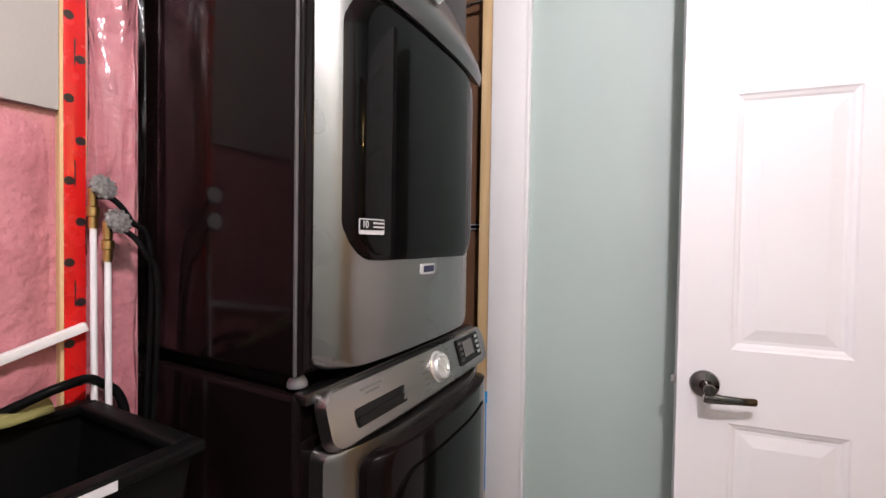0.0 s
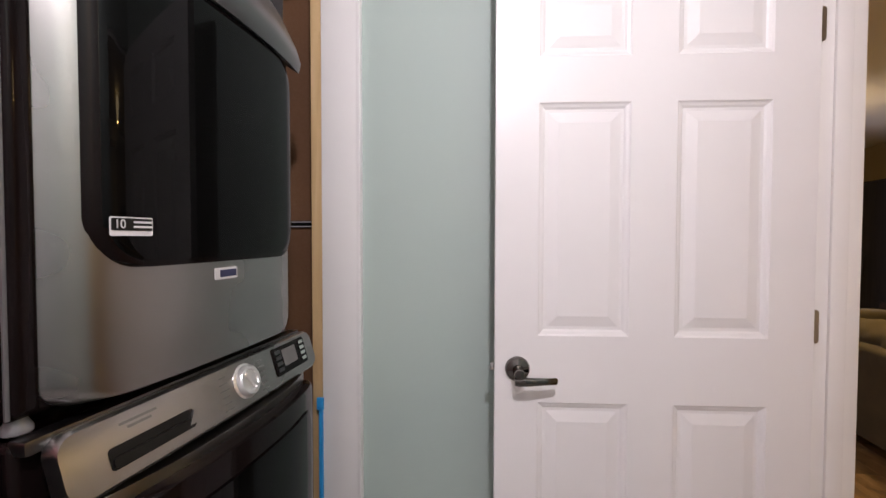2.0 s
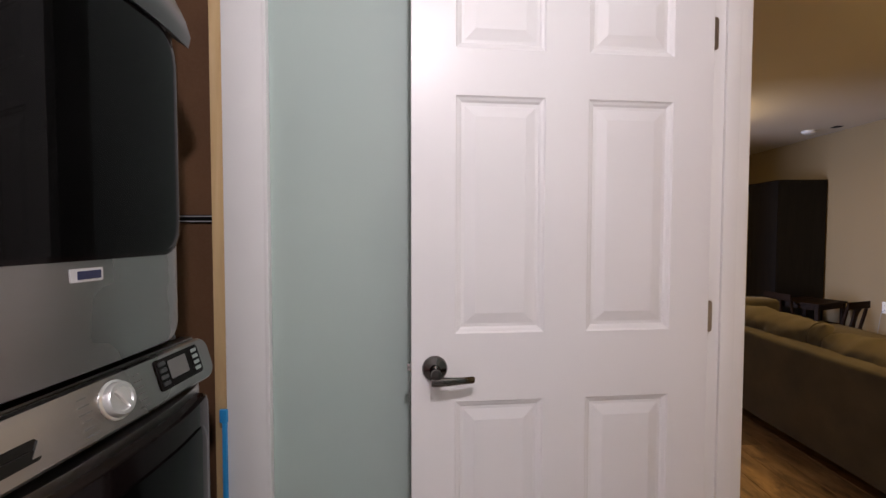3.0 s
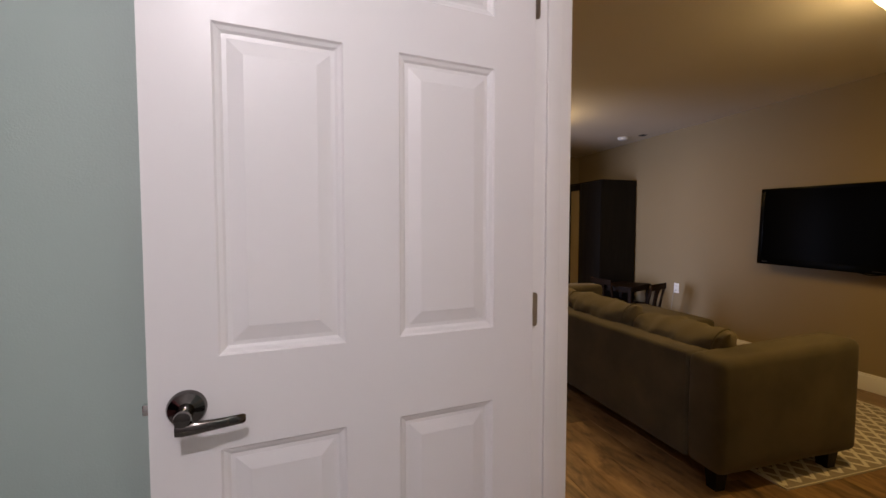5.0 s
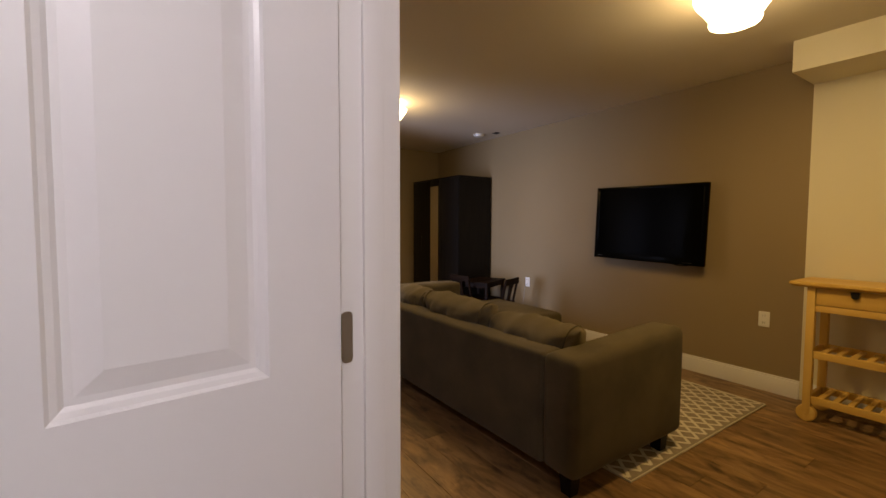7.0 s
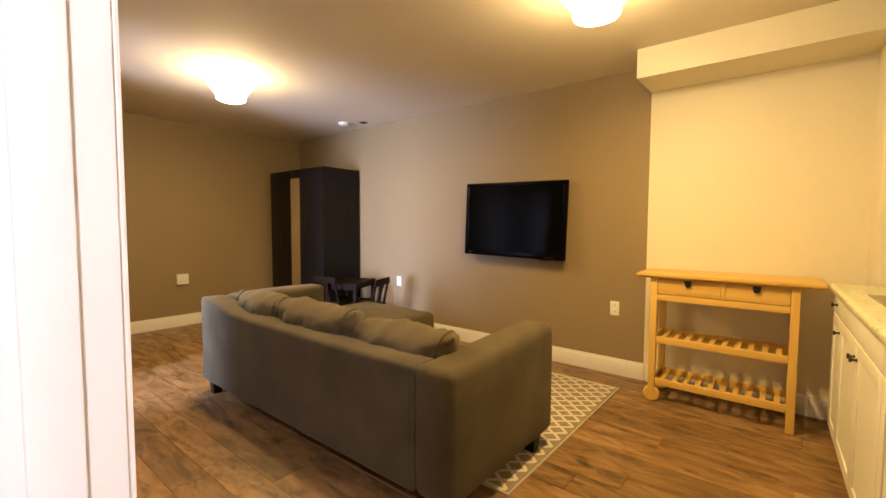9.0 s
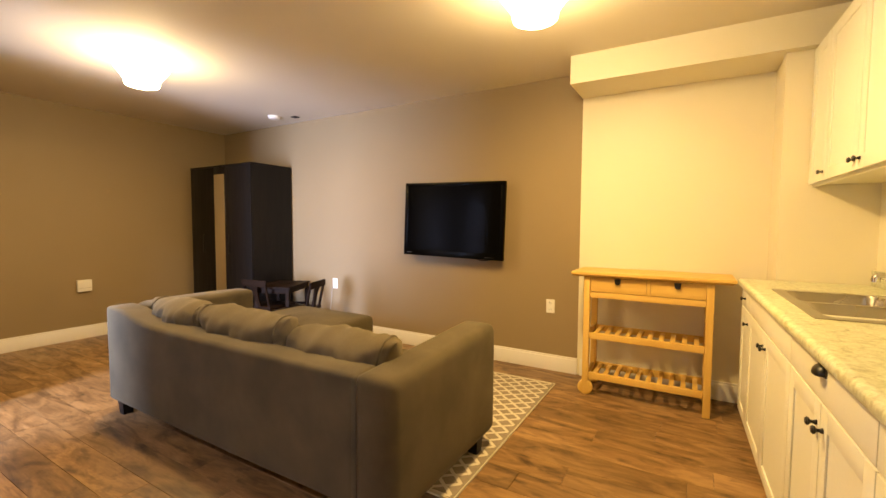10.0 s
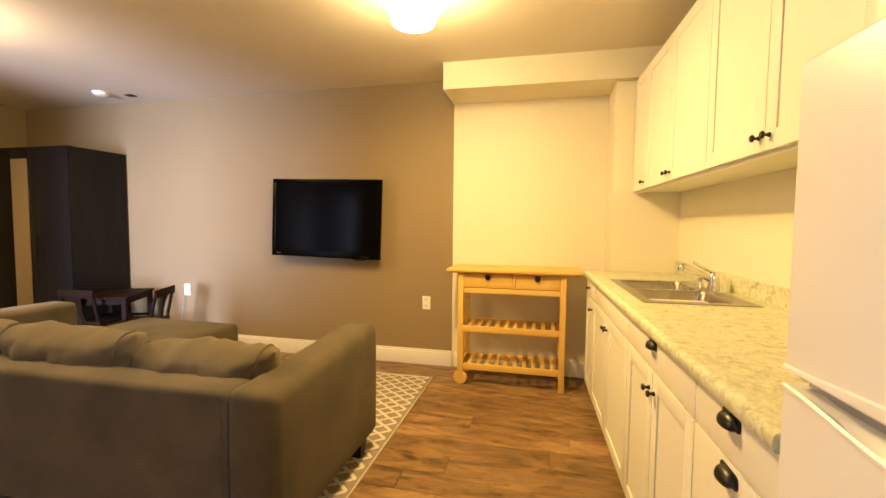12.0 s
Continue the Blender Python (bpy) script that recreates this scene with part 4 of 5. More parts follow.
def pillow(y0, y1, x, z0, h, lean, seed, label, rise=0.0):
    """A slumped, pillow-shaped cushion with pinched ears."""
    bm = bmesh.new()
    nu, nv = 44, 24
    L = y1 - y0
    grid = {}
    r = random.Random(seed)
    ph = [r.uniform(0, 6.28) for _ in range(8)]
    for s in (1, -1):
        for i in range(nu + 1):
            for j in range(nv + 1):
                u, v = 2 * i / nu - 1, 2 * j / nv - 1
                if s < 0 and (i in (0, nu) or j in (0, nv)):
                    grid[s, i, j] = grid[1, i, j]
                    continue
                fat = (max(0, 1 - abs(u) ** 2.6) * max(0, 1 - abs(v) ** 2.4)) ** 0.42
                y = (y0 + y1) / 2 + u * L / 2 * (1 - 0.05 * (1 - v * v) * (1 if abs(u) > 0.6 else 0.4))
                zz = v * h / 2 * (1 - 0.07 * (1 - u * u)) + 0.008 * math.sin(3 * u + ph[0]) - rise * u * abs(u)
                d = s * fat * 0.130 + 0.010 * math.sin(9 * u + 4 * v + ph[1]) * fat + 0.006 * math.sin(21 * u * (1 + 0.3 * v) + ph[2]) * fat
                q = Vector((u * L * 5 + seed * 3.1, v * 1.6, s * 0.7))
                d += (0.020 * noise.noise(q) + 0.008 * noise.noise(q * 2.7) + 0.006 * noise.noise(Vector((u * 30, v * 5, seed)))) * fat
                d += 0.032 * math.exp(-((abs(u) - 0.90) / 0.06) ** 2) * math.sin(11 * v + ph[3]) * s * fat
                zz += 0.012 * noise.noise(Vector((u * 3.5, seed, 0))) * (1 if v > 0 else 0.3)
                p = Matrix.Rotation(radians(lean), 4, "Y") @ Vector((d, 0, zz))
                grid[s, i, j] = bm.verts.new((x + p.x, y, z0 + h / 2 + p.z))
    for s in (1, -1):
        for i in range(nu):
            for j in range(nv):
                q = [grid[s, i, j], grid[s, i + 1, j], grid[s, i + 1, j + 1], grid[s, i, j + 1]]
                bm.faces.new(q if s > 0 else q[::-1])
    seams = []
    for i in (4, nu - 4):
        ring = [grid[1, i, j].co.copy() for j in range(nv + 1)] + [grid[-1, i, j].co.copy() for j in range(nv - 1, 0, -1)]
        seams.append(ring + ring[:1])
    ob = whole("back_cushion", bm, M_CUSHION, label, "cushion", "sofa back cushions")
    ob.modifiers.new("smooth", "SUBSURF").levels = 1
    for ring in seams:
        part("piping", tube(ring, 0.0042, 6), M_FABRIC, ob)
    return ob


pillow(1.755, 2.50, 2.225, 0.455, 0.275, -26, 1, "slumped taupe back cushion leaning on the sofa back", 0.030)
pillow(2.40, 3.20, 2.205, 0.45, 0.315, -22, 2, "puffy taupe back cushion in the middle of the sofa", 0.010)
pillow(3.13, 3.73, 2.205, 0.44, 0.32, -20, 3, "taupe back cushion beside the far arm")

# rug with a lattice
rug = thing("rug", "taupe rug with a cream lattice pattern partly under the sofa", "rug")
RX0, RX1, RY0, RY1 = 2.33, 3.935, 1.585, 3.88
part("rug_base", box(RX0, RX1, RY0, RY1, 0.0, 0.009, 0.003), M_RUG, rug)
bm = bmesh.new()
cell = 0.115


def strip(bm, pts, w, z):
    last = None
    for i, (x, y) in enumerate(pts):
        a, b = pts[max(i - 1, 0)], pts[min(i + 1, len(pts) - 1)]
        dx, dy = b[0] - a[0], b[1] - a[1]
        l = math.hypot(dx, dy)
        nx, ny = -dy / l * w / 2, dx / l * w / 2
        cur = [bm.verts.new((x + nx, y + ny, z)), bm.verts.new((x - nx, y - ny, z))]
        if last:
            bm.faces.new((last[0], last[1], cur[1], cur[0]))
        last = cur


nrow = int((RX1 - RX0 - 0.04) / (cell * 0.85))
ncol = int((RY1 - RY0 - 0.04) / cell)
for r in range(nrow + 1):
    x = RX0 + 0.02 + (RX1 - RX0 - 0.04) * r / nrow
    amp = (RX1 - RX0 - 0.04) / nrow * 0.5
    for ph in (0, 1):
        pts = []
        for k in range(ncol * 6 + 1):
            y = RY0 + 0.02 + (RY1 - RY0 - 0.04) * k / (ncol * 6)
            q = (k / 6 * math.pi) + ph * math.pi
            xx = x + amp * (0.25 * math.sin(q) + 0.75 * math.asin(max(-1, min(1, math.sin(q)))) * 2 / math.pi)
            pts.append((min(max(xx, RX0 + 0.01), RX1 - 0.01), y))
        strip(bm, pts, 0.019, 0.0098 + 0.0006 * ph)
part("lattice", bm, M_RUGLINE, rug, "cream lattice lines")
bm = bmesh.new()
for b in ((RX0, RX1, RY0 - 0.006, RY0), (RX0, RX1, RY1, RY1 + 0.006), (RX0 - 0.006, RX0, RY0 - 0.006, RY1 + 0.006), (RX1, RX1 + 0.006, RY0 - 0.006, RY1 + 0.006)):
    box(*b, 0, 0.011, 0.002, bm=bm)
part("binding", bm, M_RUGLINE, rug, "cream bound edge")

# television
tv = thing("television", "black flat-screen television hung on the wall", "television", m=pose(4.165, 2.632, 1.272, 1.2, 1.2, 0))
part("case", box(0.006, 0.075, -0.50, 0.50, -0.325, 0.325, 0.02, 3), M_BLACKPLASTIC, tv)
bm = bmesh.new()
for b in ((-0.525, 0.525, 0.315, 0.347), (-0.525, 0.525, -0.347, -0.290), (-0.525, -0.488, -0.290, 0.315), (0.488, 0.525, -0.290, 0.315)):
    box(-0.008, 0.024, b[0], b[1], b[2], b[3], 0.003, bm=bm)
part("frame", bm, M_TVFRAME, tv, "gloss black bezel")
part("screen", box(0.000, 0.012, -0.488, 0.488, -0.290, 0.315), M_TVSCREEN, tv, "dark switched-off screen")
part("name_strip", box(-0.0095, -0.008, 0.43, 0.48, -0.324, -0.319), M_DARKSTEEL, tv)
part("name_strip", box(-0.0095, -0.008, -0.43, -0.35, -0.329, -0.325), M_DARKSTEEL, tv)
part("bracket", box(0.075, 0.099, -0.22, 0.22, -0.16, 0.16, 0.004), M_BLACKIRON, tv)
whole("tv_cable", tube([(4.21, 2.45, 0.97), (4.22, 2.42, 0.925), (4.21, 2.33, 0.905), (4.22, 2.24, 0.925), (4.225, 2.22, 0.97)], 0.004), M_RUBBER, "black cable looping below the television", "cable")

# wardrobe
wr = thing("wardrobe", "tall black-brown wardrobe with a narrow mirror door", "wardrobe")
WDX, WDY0, WDY1, WDZ = 3.70, 4.905, 6.075, 1.905
bm = box(WDX + 0.02, 4.245, WDY0, WDY0 + 0.018, 0.0, WDZ - 0.018, 0.001)
box(WDX + 0.02, 4.245, WDY1 - 0.018, WDY1, 0.0, WDZ - 0.018, 0.001, bm=bm)
box(4.235, 4.245, WDY0 + 0.018, WDY1 - 0.018, 0.05, WDZ - 0.018, bm=bm)
box(WDX + 0.03, 4.235, WDY0 + 0.018, WDY1 - 0.018, 0.05, 0.07, bm=bm)
part("carcass", bm, M_BLACKWOOD, wr)
part("top_board", box(WDX, 4.247, WDY0 - 0.002, WDY1 + 0.002, WDZ - 0.018, WDZ, 0.001), M_BLACKWOOD, wr)
part("plinth", box(WDX + 0.03, WDX + 0.045, WDY0 + 0.018, WDY1 - 0.018, 0, 0.05), M_BLACKWOOD, wr)
for y0, y1, hy in ((WDY0 + 0.002, 5.372, 5.30), (5.598, WDY1 - 0.002, 5.80)):
    d = part("wardrobe_door", box(WDX, WDX + 0.018, y0, y1, 0.055, WDZ - 0.022, 0.0015), M_BLACKWOOD, wr)
    part("handle", box(WDX - 0.022, WDX - 0.012, hy - 0.006, hy + 0.006, 0.88, 1.10, 0.003), M_BLACKIRON, d)
    for zz in (0.90, 1.08):
        part("handle_post", cyl((WDX - 0.014, hy, zz), (WDX + 0.001, hy, zz), 0.004, n=10), M_BLACKIRON, d)
d = part("mirror_door", box(WDX, WDX + 0.016, 5.375, 5.595, 0.055, WDZ - 0.022, 0.0015), M_BLACKWOOD, wr)
part("mirror", box(WDX - 0.004, WDX, 5.385, 5.585, 0.10, 1.80, 0.001), M_MIRROR, d, "narrow mirror")


# small table and chairs
def small_table():
    t = thing("small_table", "small low dark wooden table beside the wardrobe", "table", m=pose(3.86, 4.60, 0, 0, 0, 25))
    part("tabletop", box(-0.27, 0.27, -0.20, 0.20, 0.545, 0.566, 0.004), M_TABLEWOOD, t)
    for x0, x1, y0, y1 in ((-0.22, 0.22, -0.18, -0.165), (-0.22, 0.22, 0.165, 0.18), (-0.25, -0.235, -0.15, 0.15), (0.235, 0.25, -0.15, 0.15)):
        part("apron", box(x0, x1, y0, y1, 0.495, 0.545, 0.001), M_TABLEWOOD, t)
    for x in (-0.24, 0.24):
        for y in (-0.17, 0.17):
            part("leg", box(x - 0.018, x + 0.018, y - 0.018, y + 0.018, 0, 0.545, 0.003), M_TABLEWOOD, t)
        part("stretcher", box(x - 0.008, x + 0.008, -0.152, 0.152, 0.30, 0.325, 0.002), M_TABLEWOOD, t)
    return t


def small_chair(m, label):
    c = thing("wooden_chair", label, "chair", "chairs at the small table", m=m)
    part("seat", box(-0.19, 0.19, -0.19, 0.19, 0.36, 0.385, 0.008), M_TABLEWOOD, c)
    for x in (-0.165, 0.165):
        part("leg", box(x - 0.015, x + 0.015, 0.15, 0.18, 0, 0.36, 0.003), M_TABLEWOOD, c)
        bm = bmesh.new()
        for a, b in (((x, -0.215, 0.0), (x, -0.17, 0.37)), ((x, -0.17, 0.37), (x, -0.235, 0.68))):
            cyl(a, b, 0.016, 0.014, 10, bm=bm)
        part("back_post", bm, M_TABLEWOOD, c)
        part("stretcher", cyl((x, -0.19, 0.16), (x, 0.165, 0.16), 0.009, n=10), M_TABLEWOOD, c)
    part("top_rail", box(-0.185, 0.185, -0.245, -0.225, 0.615, 0.69, 0.006), M_TABLEWOOD, c)
    bm = bmesh.new()
    for side in (-0.009, 0.009):
        for w, y, z in ((0.060, -0.232, 0.630), (0.036, -0.212, 0.560), (0.030, -0.196, 0.480), (0.046, -0.178, 0.384)):
            for x in (-w, w):
                bm.verts.new((x, y + side, z))
    v = list(bm.verts)
    for k in range(3):
        a, b = 2 * k, 8 + 2 * k
        for q in ((a, a + 1, a + 3, a + 2), (b, b + 2, b + 3, b + 1), (a, a + 2, b + 2, b), (a + 1, b + 1, b + 3, a + 3)):
            bm.faces.new([v[i] for i in q])
    bm.faces.new([v[i] for i in (0, 8, 9, 1)])
    bm.faces.new([v[i] for i in (6, 7, 15, 14)])
    part("splat", bm, M_TABLEWOOD, c, "flared back splat")
    return c


small_table()
small_chair(pose(3.735, 4.65, 0, 0, 0, -84) @ Matrix.Scale(0.93, 4), "dark wooden chair turned aside at the small table")
small_chair(pose(3.745, 4.225, 0, 0, 0, 22) @ Matrix.Scale(0.93, 4), "dark wooden chair with a slatted back at the small table")


# wall plates
def outlet(m, label):
    o = thing("wall_outlet", label, "outlet", "wall outlets", m=m)
    part("cover", box(-0.006, 0, -0.036, 0.036, -0.058, 0.058, 0.003), M_PLATE, o)
    for z in (-0.027, 0.027):
        s = part("socket", plate(rounded_outline(0.032, 0.036, 0.012), lambda a, b, d, z=z: (-0.006 - d, a, z + b), 0.002), M_PLATE, o)
        for y in (-0.007, 0.007):
            part("slot", box(-0.0088, -0.0078, y - 0.0012, y + 0.0012, z - 0.006, z + 0.008), M_SLOT, s)


outlet(pose(TVX, 1.722, 0.545), "white duplex outlet on the taupe wall near the cart")
outlet(pose(TVX, 4.207, 0.553), "white duplex outlet on the taupe wall near the small table")
whole("cord", tube([(TVX - 0.02, 4.205, 0.525), (TVX - 0.030, 4.225, 0.49), (TVX - 0.02, 4.26, 0.30), (TVX - 0.03, 4.30, 0.08), (TVX - 0.05, 4.40, 0.006), (TVX - 0.10, 4.52, 0.006)], 0.0022), M_LABELGREY, "grey power cord hanging from the outlet", "cord")
sw = thing("wall_box", "white square connection box on the end wall", "wall box", m=pose(2.65, FARY, 0.56, 0, 0, 90))
part("cover", box(-0.032, 0, -0.063, 0.063, -0.058, 0.065, 0.006), M_PLATE, sw)
part("lid_line", box(-0.0332, -0.032, -0.055, 0.055, -0.022, -0.019), M_LABELGREY, sw)

sd = thing("smoke_detector", "round white smoke detector on the ceiling", "smoke detector", m=pose(3.93, 4.79, CEIL))
part("base", lathe([(0, 0), (0.068, 0), (0.068, -0.012), (0, -0.012)], 32), M_PLATE, sd)
part("cover", lathe([(0.062, -0.012), (0.060, -0.024), (0.042, -0.036), (0, -0.038)], 32), M_PLATE, sd)
whole("ceiling_vent", box(4.03, 4.10, 4.56, 4.64, CEIL - 0.006, CEIL, 0.002), M_SLOT, "small dark ceiling plate beside the detector", "ceiling plate")


def flush_light(x, y, label):
    l = thing("ceiling_light", label, "ceiling light", "living room ceiling lights", m=pose(x, y, CEIL))
    part("canopy", lathe([(0, 0), (0.075, 0), (0.075, -0.012), (0.060, -0.024), (0.012, -0.028), (0.012, -0.06), (0, -0.06)], 32), M_CHROME, l, "metal ceiling canopy and stem")
    part("shade", lathe([(0.0, -0.050), (0.168, -0.053), (0.180, -0.062), (0.172, -0.086), (0.140, -0.128), (0.112, -0.170), (0.108, -0.180), (0.111, -0.190), (0.107, -0.204), (0.088, -0.212), (0.0, -0.215)], 40), M_GLOBE, l, "lit frosted glass bowl shade").visible_shadow = False


flush_light(2.80, 1.402, "lit flush ceiling light near the kitchen")
flush_light(2.335, 4.19, "lit flush ceiling light over the living area")

# wooden kitchen cart
cart = thing("kitchen_cart", "birch kitchen cart with two drawers and slatted shelves", "kitchen cart")
CX0, CX1, CY0, CY1 = 3.838, 4.235, 0.462, 1.452
bm = bmesh.new()
top = [[bm.verts.new((x, y, z)) for x, y in ((CX0 + d, CY0 + d), (CX1 - d, CY0 + d), (CX1 - d, CY1 - d), (CX0 + d, CY1 - d))] for d, z in [(0.004, 0.897), (0.0, 0.893), (0.0, 0.879), (0.022, 0.864)]]
for a, b in zip(top, top[1:]):
    for q in range(4):
        bm.faces.new((a[q], a[(q + 1) % 4], b[(q + 1) % 4], b[q]))
bm.faces.new(top[0])
bm.faces.new(top[-1][::-1])
part("board", bm, M_BIRCH_Y, cart, "", False)
LX = (CX0 + 0.032, CX1 - 0.085)
LY = (0.574, 1.326)
for x in LX:
    for y, z0 in ((LY[0], 0.0), (LY[1], 0.055)):
        part("leg", box(x, x + 0.042, y, y + 0.042, z0, 0.864, 0.003), M_BIRCH_Z, cart)
for x in LX:
    w = part("wheel", cyl((x + 0.002, LY[1] + 0.021, 0.052), (x + 0.040, LY[1] + 0.021, 0.052), 0.052, n=32, bevel=0.006), M_BIRCH_Z, cart, "turned wooden wheel")
    part("hub", cyl((x - 0.003, LY[1] + 0.021, 0.052), (x + 0.045, LY[1] + 0.021, 0.052), 0.008, n=12), M_BIRCH_X, w)
for x in LX:
    part("rail", box(x + 0.008, x + 0.034, LY[0] + 0.043, LY[1] - 0.001, 0.712, 0.752, 0.002), M_BIRCH_Y, cart)
for y in LY:
    part("side_rail", box(LX[0] + 0.043, LX[1] - 0.001, y + 0.01, y + 0.032, 0.712, 0.862, 0.002), M_BIRCH_X, cart)
part("divider", box(LX[0] + 0.004, LX[0] + 0.040, 0.938, 0.960, 0.753, 0.862, 0.002), M_BIRCH_Z, cart)
for y0, y1 in ((LY[0] + 0.045, 0.936), (0.962, LY[1] - 0.003)):
    d = part("drawer", box(LX[0] + 0.006, LX[0] + 0.026, y0, y1, 0.757, 0.859, 0.003), M_BIRCH_Y, cart)
    m = (y0 + y1) / 2
    bm = plate([(-0.021, 0.018), (-0.016, -0.014), (-0.009, -0.022), (0.009, -0.022), (0.016, -0.014), (0.021, 0.018)], lambda a, b, dd, m=m: (LX[0] + 0.006 - dd, m + a, 0.838 + b), 0.014)
    part("pull", bm, M_BLACKIRON, d, "black cup-shaped pull")
for z in (0.413, 0.120):
    for x in LX:
        part("shelf_rail", box(x + 0.008, x + 0.034, LY[0] + 0.043, LY[1] - 0.001, z, z + 0.045, 0.002), M_BIRCH_Y, cart)
    for y in LY:
        part("shelf_end", box(LX[0] + 0.043, LX[1] - 0.001, y + 0.012, y + 0.032, z, z + 0.045, 0.002), M_BIRCH_X, cart)
    for k in range(10):
        y = LY[0] + 0.070 + k * (LY[1] - LY[0] - 0.125) / 9
        part("slat", box(LX[0] + 0.035, LX[1] + 0.007, y, y + 0.030, z + 0.026, z + 0.040, 0.002), M_BIRCH_X, cart)


# ---- kitchen ----
def knob(parent, x, y, z):
    """A black spool knob that points out along local y."""
    return part("knob", lathe([(0, 0), (0.008, 0), (0.007, 0.004), (0.0045, 0.009), (0.005, 0.014), (0.011, 0.018), (0.012, 0.022), (0.009, 0.026), (0, 0.027)], 20, m=pose(x, y, z, -90)), M_BLACKIRON, parent, "black iron knob")


def cup_pull(parent, x, y, z):
    bm = bmesh.new()
    n, kk = 12, 8
    rows = []
    for i in range(kk + 1):
        t = math.pi / 2 * i / kk
        row = []
        for j in range(n + 1):
            a = math.pi * j / n
            w = 0.045 * math.cos(a)
            row.append(bm.verts.new((x + 0.82 * w * (0.6 + 0.4 * math.cos(t * 0.6)), y + 0.003 + 0.021 * math.sin(t) * math.sin(a) ** 0.5, z - 0.012 + 0.028 * math.cos(t) * math.sin(a) ** 0.7)))
        rows.append(row)
    for a, b in zip(rows, rows[1:]):
        for j in range(n):
            bm.faces.new((a[j], a[j + 1], b[j + 1], b[j]))
    ob = part("cup_pull", bm, M_BLACKIRON, parent, "black iron cup pull")
    ob.modifiers.new("solid", "SOLIDIFY").thickness = 0.003
    part("pull_plate", plate(rounded_outline(0.080, 0.032, 0.012), lambda a, b, d: (x + a, y + d, z + b), 0.002), M_BLACKIRON, parent)
    return ob


def shaker(parent, x0, x1, z0, z1, y, name):
    """A shaker front: frame proud of a recessed panel."""
    f, t = 0.058, 0.019
    bm = box(x0, x0 + f, y, y + t, z0, z1, 0.002)
    box(x1 - f, x1, y, y + t, z0, z1, 0.002, bm=bm)
    box(x0 + f, x1 - f, y, y + t, z0, z0 + f, 0.002, bm=bm)
    box(x0 + f, x1 - f, y, y + t, z1 - f, z1, 0.002, bm=bm)
    d = part(name, bm, M_CABINET, parent)
    part("panel", box(x0 + f - 0.002, x1 - f + 0.002, y + 0.002, y + 0.0135, z0 + f - 0.002, z1 - f + 0.002), M_CABINET, d)
    return d


def slab(parent, x0, x1, z0, z1, y, name):
    return part(name, box(x0, x1, y, y + 0.019, z0, z1, 0.003), M_CABINET, parent)


CTOP, CFRONT = 0.905, 0.575      # counter height, face of the base carcasses


def base_unit(x0, x1, label, plan):
    u = thing("base_cabinet", label, "cabinet", "kitchen base cabinets", m=KIT)
    part("body", box(x0, x1, 0.01, CFRONT, 0.095, 0.864), M_CABINET, u)
    part("kick_board", box(x0, x1, CFRONT - 0.06, CFRONT - 0.045, 0, 0.095), M_CABINET, u)
    y = CFRONT + 0.001
    g = 0.0025
    for kind, a, b, z0, z1 in plan:
        if kind == "drawer":
            d = slab(u, a + g, b - g, z0, z1, y, "drawer_front")
            cup_pull(d, (a + b) / 2, y + 0.019, z1 - 0.024)
        elif kind == "blank":
            slab(u, a + g, b - g, z0, z1, y, "false_front")
        elif kind == "knob_drawer":
            d = slab(u, a + g, b - g, z0, z1, y, "drawer_front")
            knob(d, (a + b) / 2, y + 0.019, (z0 + z1) / 2)
        else:
            d = shaker(u, a + g, b - g, z0, z1, y, "cabinet_door")
            knob(d, b - 0.03 if kind == "door_r" else a + 0.03, y + 0.019, z1 - 0.065)
    return u


D0, D1, T0, T1 = 0.10, 0.742, 0.748, 0.860
base_unit(-0.31, 0.0, "cream white narrow base cabinet with a drawer over a door", [("knob_drawer", -0.31, 0, T0, T1), ("door_l", -0.31, 0, D0, D1)])
base_unit(-1.30, -0.31, "cream white sink cabinet with two shaker doors", [("blank", -1.30, -0.31, T0, T1), ("door_r", -1.30, -0.80, D0, D1), ("door_l", -0.80, -0.31, D0, D1)])
base_unit(-2.033, -1.30, "cream white base cabinet with a wide drawer over two shaker doors", [("drawer", -2.033, -1.30, T0, T1), ("door_r", -2.033, -1.665, D0, D1), ("door_l", -1.665, -1.30, D0, D1)])
base_unit(-2.42, -2.033, "cream white drawer cabinet with black cup pulls", [("drawer", -2.42, -2.033, T0, T1), ("drawer", -2.42, -2.033, 0.43, D1), ("drawer", -2.42, -2.033, D0, 0.424)])

# sink hole and worktop
SKX0, SKX1, SKY0, SKY1 = -1.24, -0.48, 0.085, 0.515
ctr = thing("worktop", "marbled cream laminate worktop with an upstand", "worktop", m=KIT)
bm = bmesh.new()
gx, gy = (-2.42, SKX0, SKX1, -0.001), (0.0, SKY0, SKY1, 0.60)
grid = {(i, j, k): bm.verts.new((gx[i], gy[j], (0.866, CTOP)[k])) for i in range(4) for j in range(4) for k in range(2)}
for i in range(3):
    for j in range(3):
        if (i, j) != (1, 1):
            for k in range(2):
                bm.faces.new([grid[q] for q in ((i, j, k), (i + 1, j, k), (i + 1, j + 1, k), (i, j + 1, k))])
for ring in ([(0, 0), (1, 0), (2, 0), (3, 0), (3, 1), (3, 2), (3, 3), (2, 3), (1, 3), (0, 3), (0, 2), (0, 1)], [(1, 1), (2, 1), (2, 2), (1, 2)]):
    for a, b in zip(ring, ring[1:] + ring[:1]):
        bm.faces.new([grid[q] for q in ((*a, 0), (*b, 0), (*b, 1), (*a, 1))])
part("top", bm, M_COUNTER, ctr)
bm = bmesh.new()
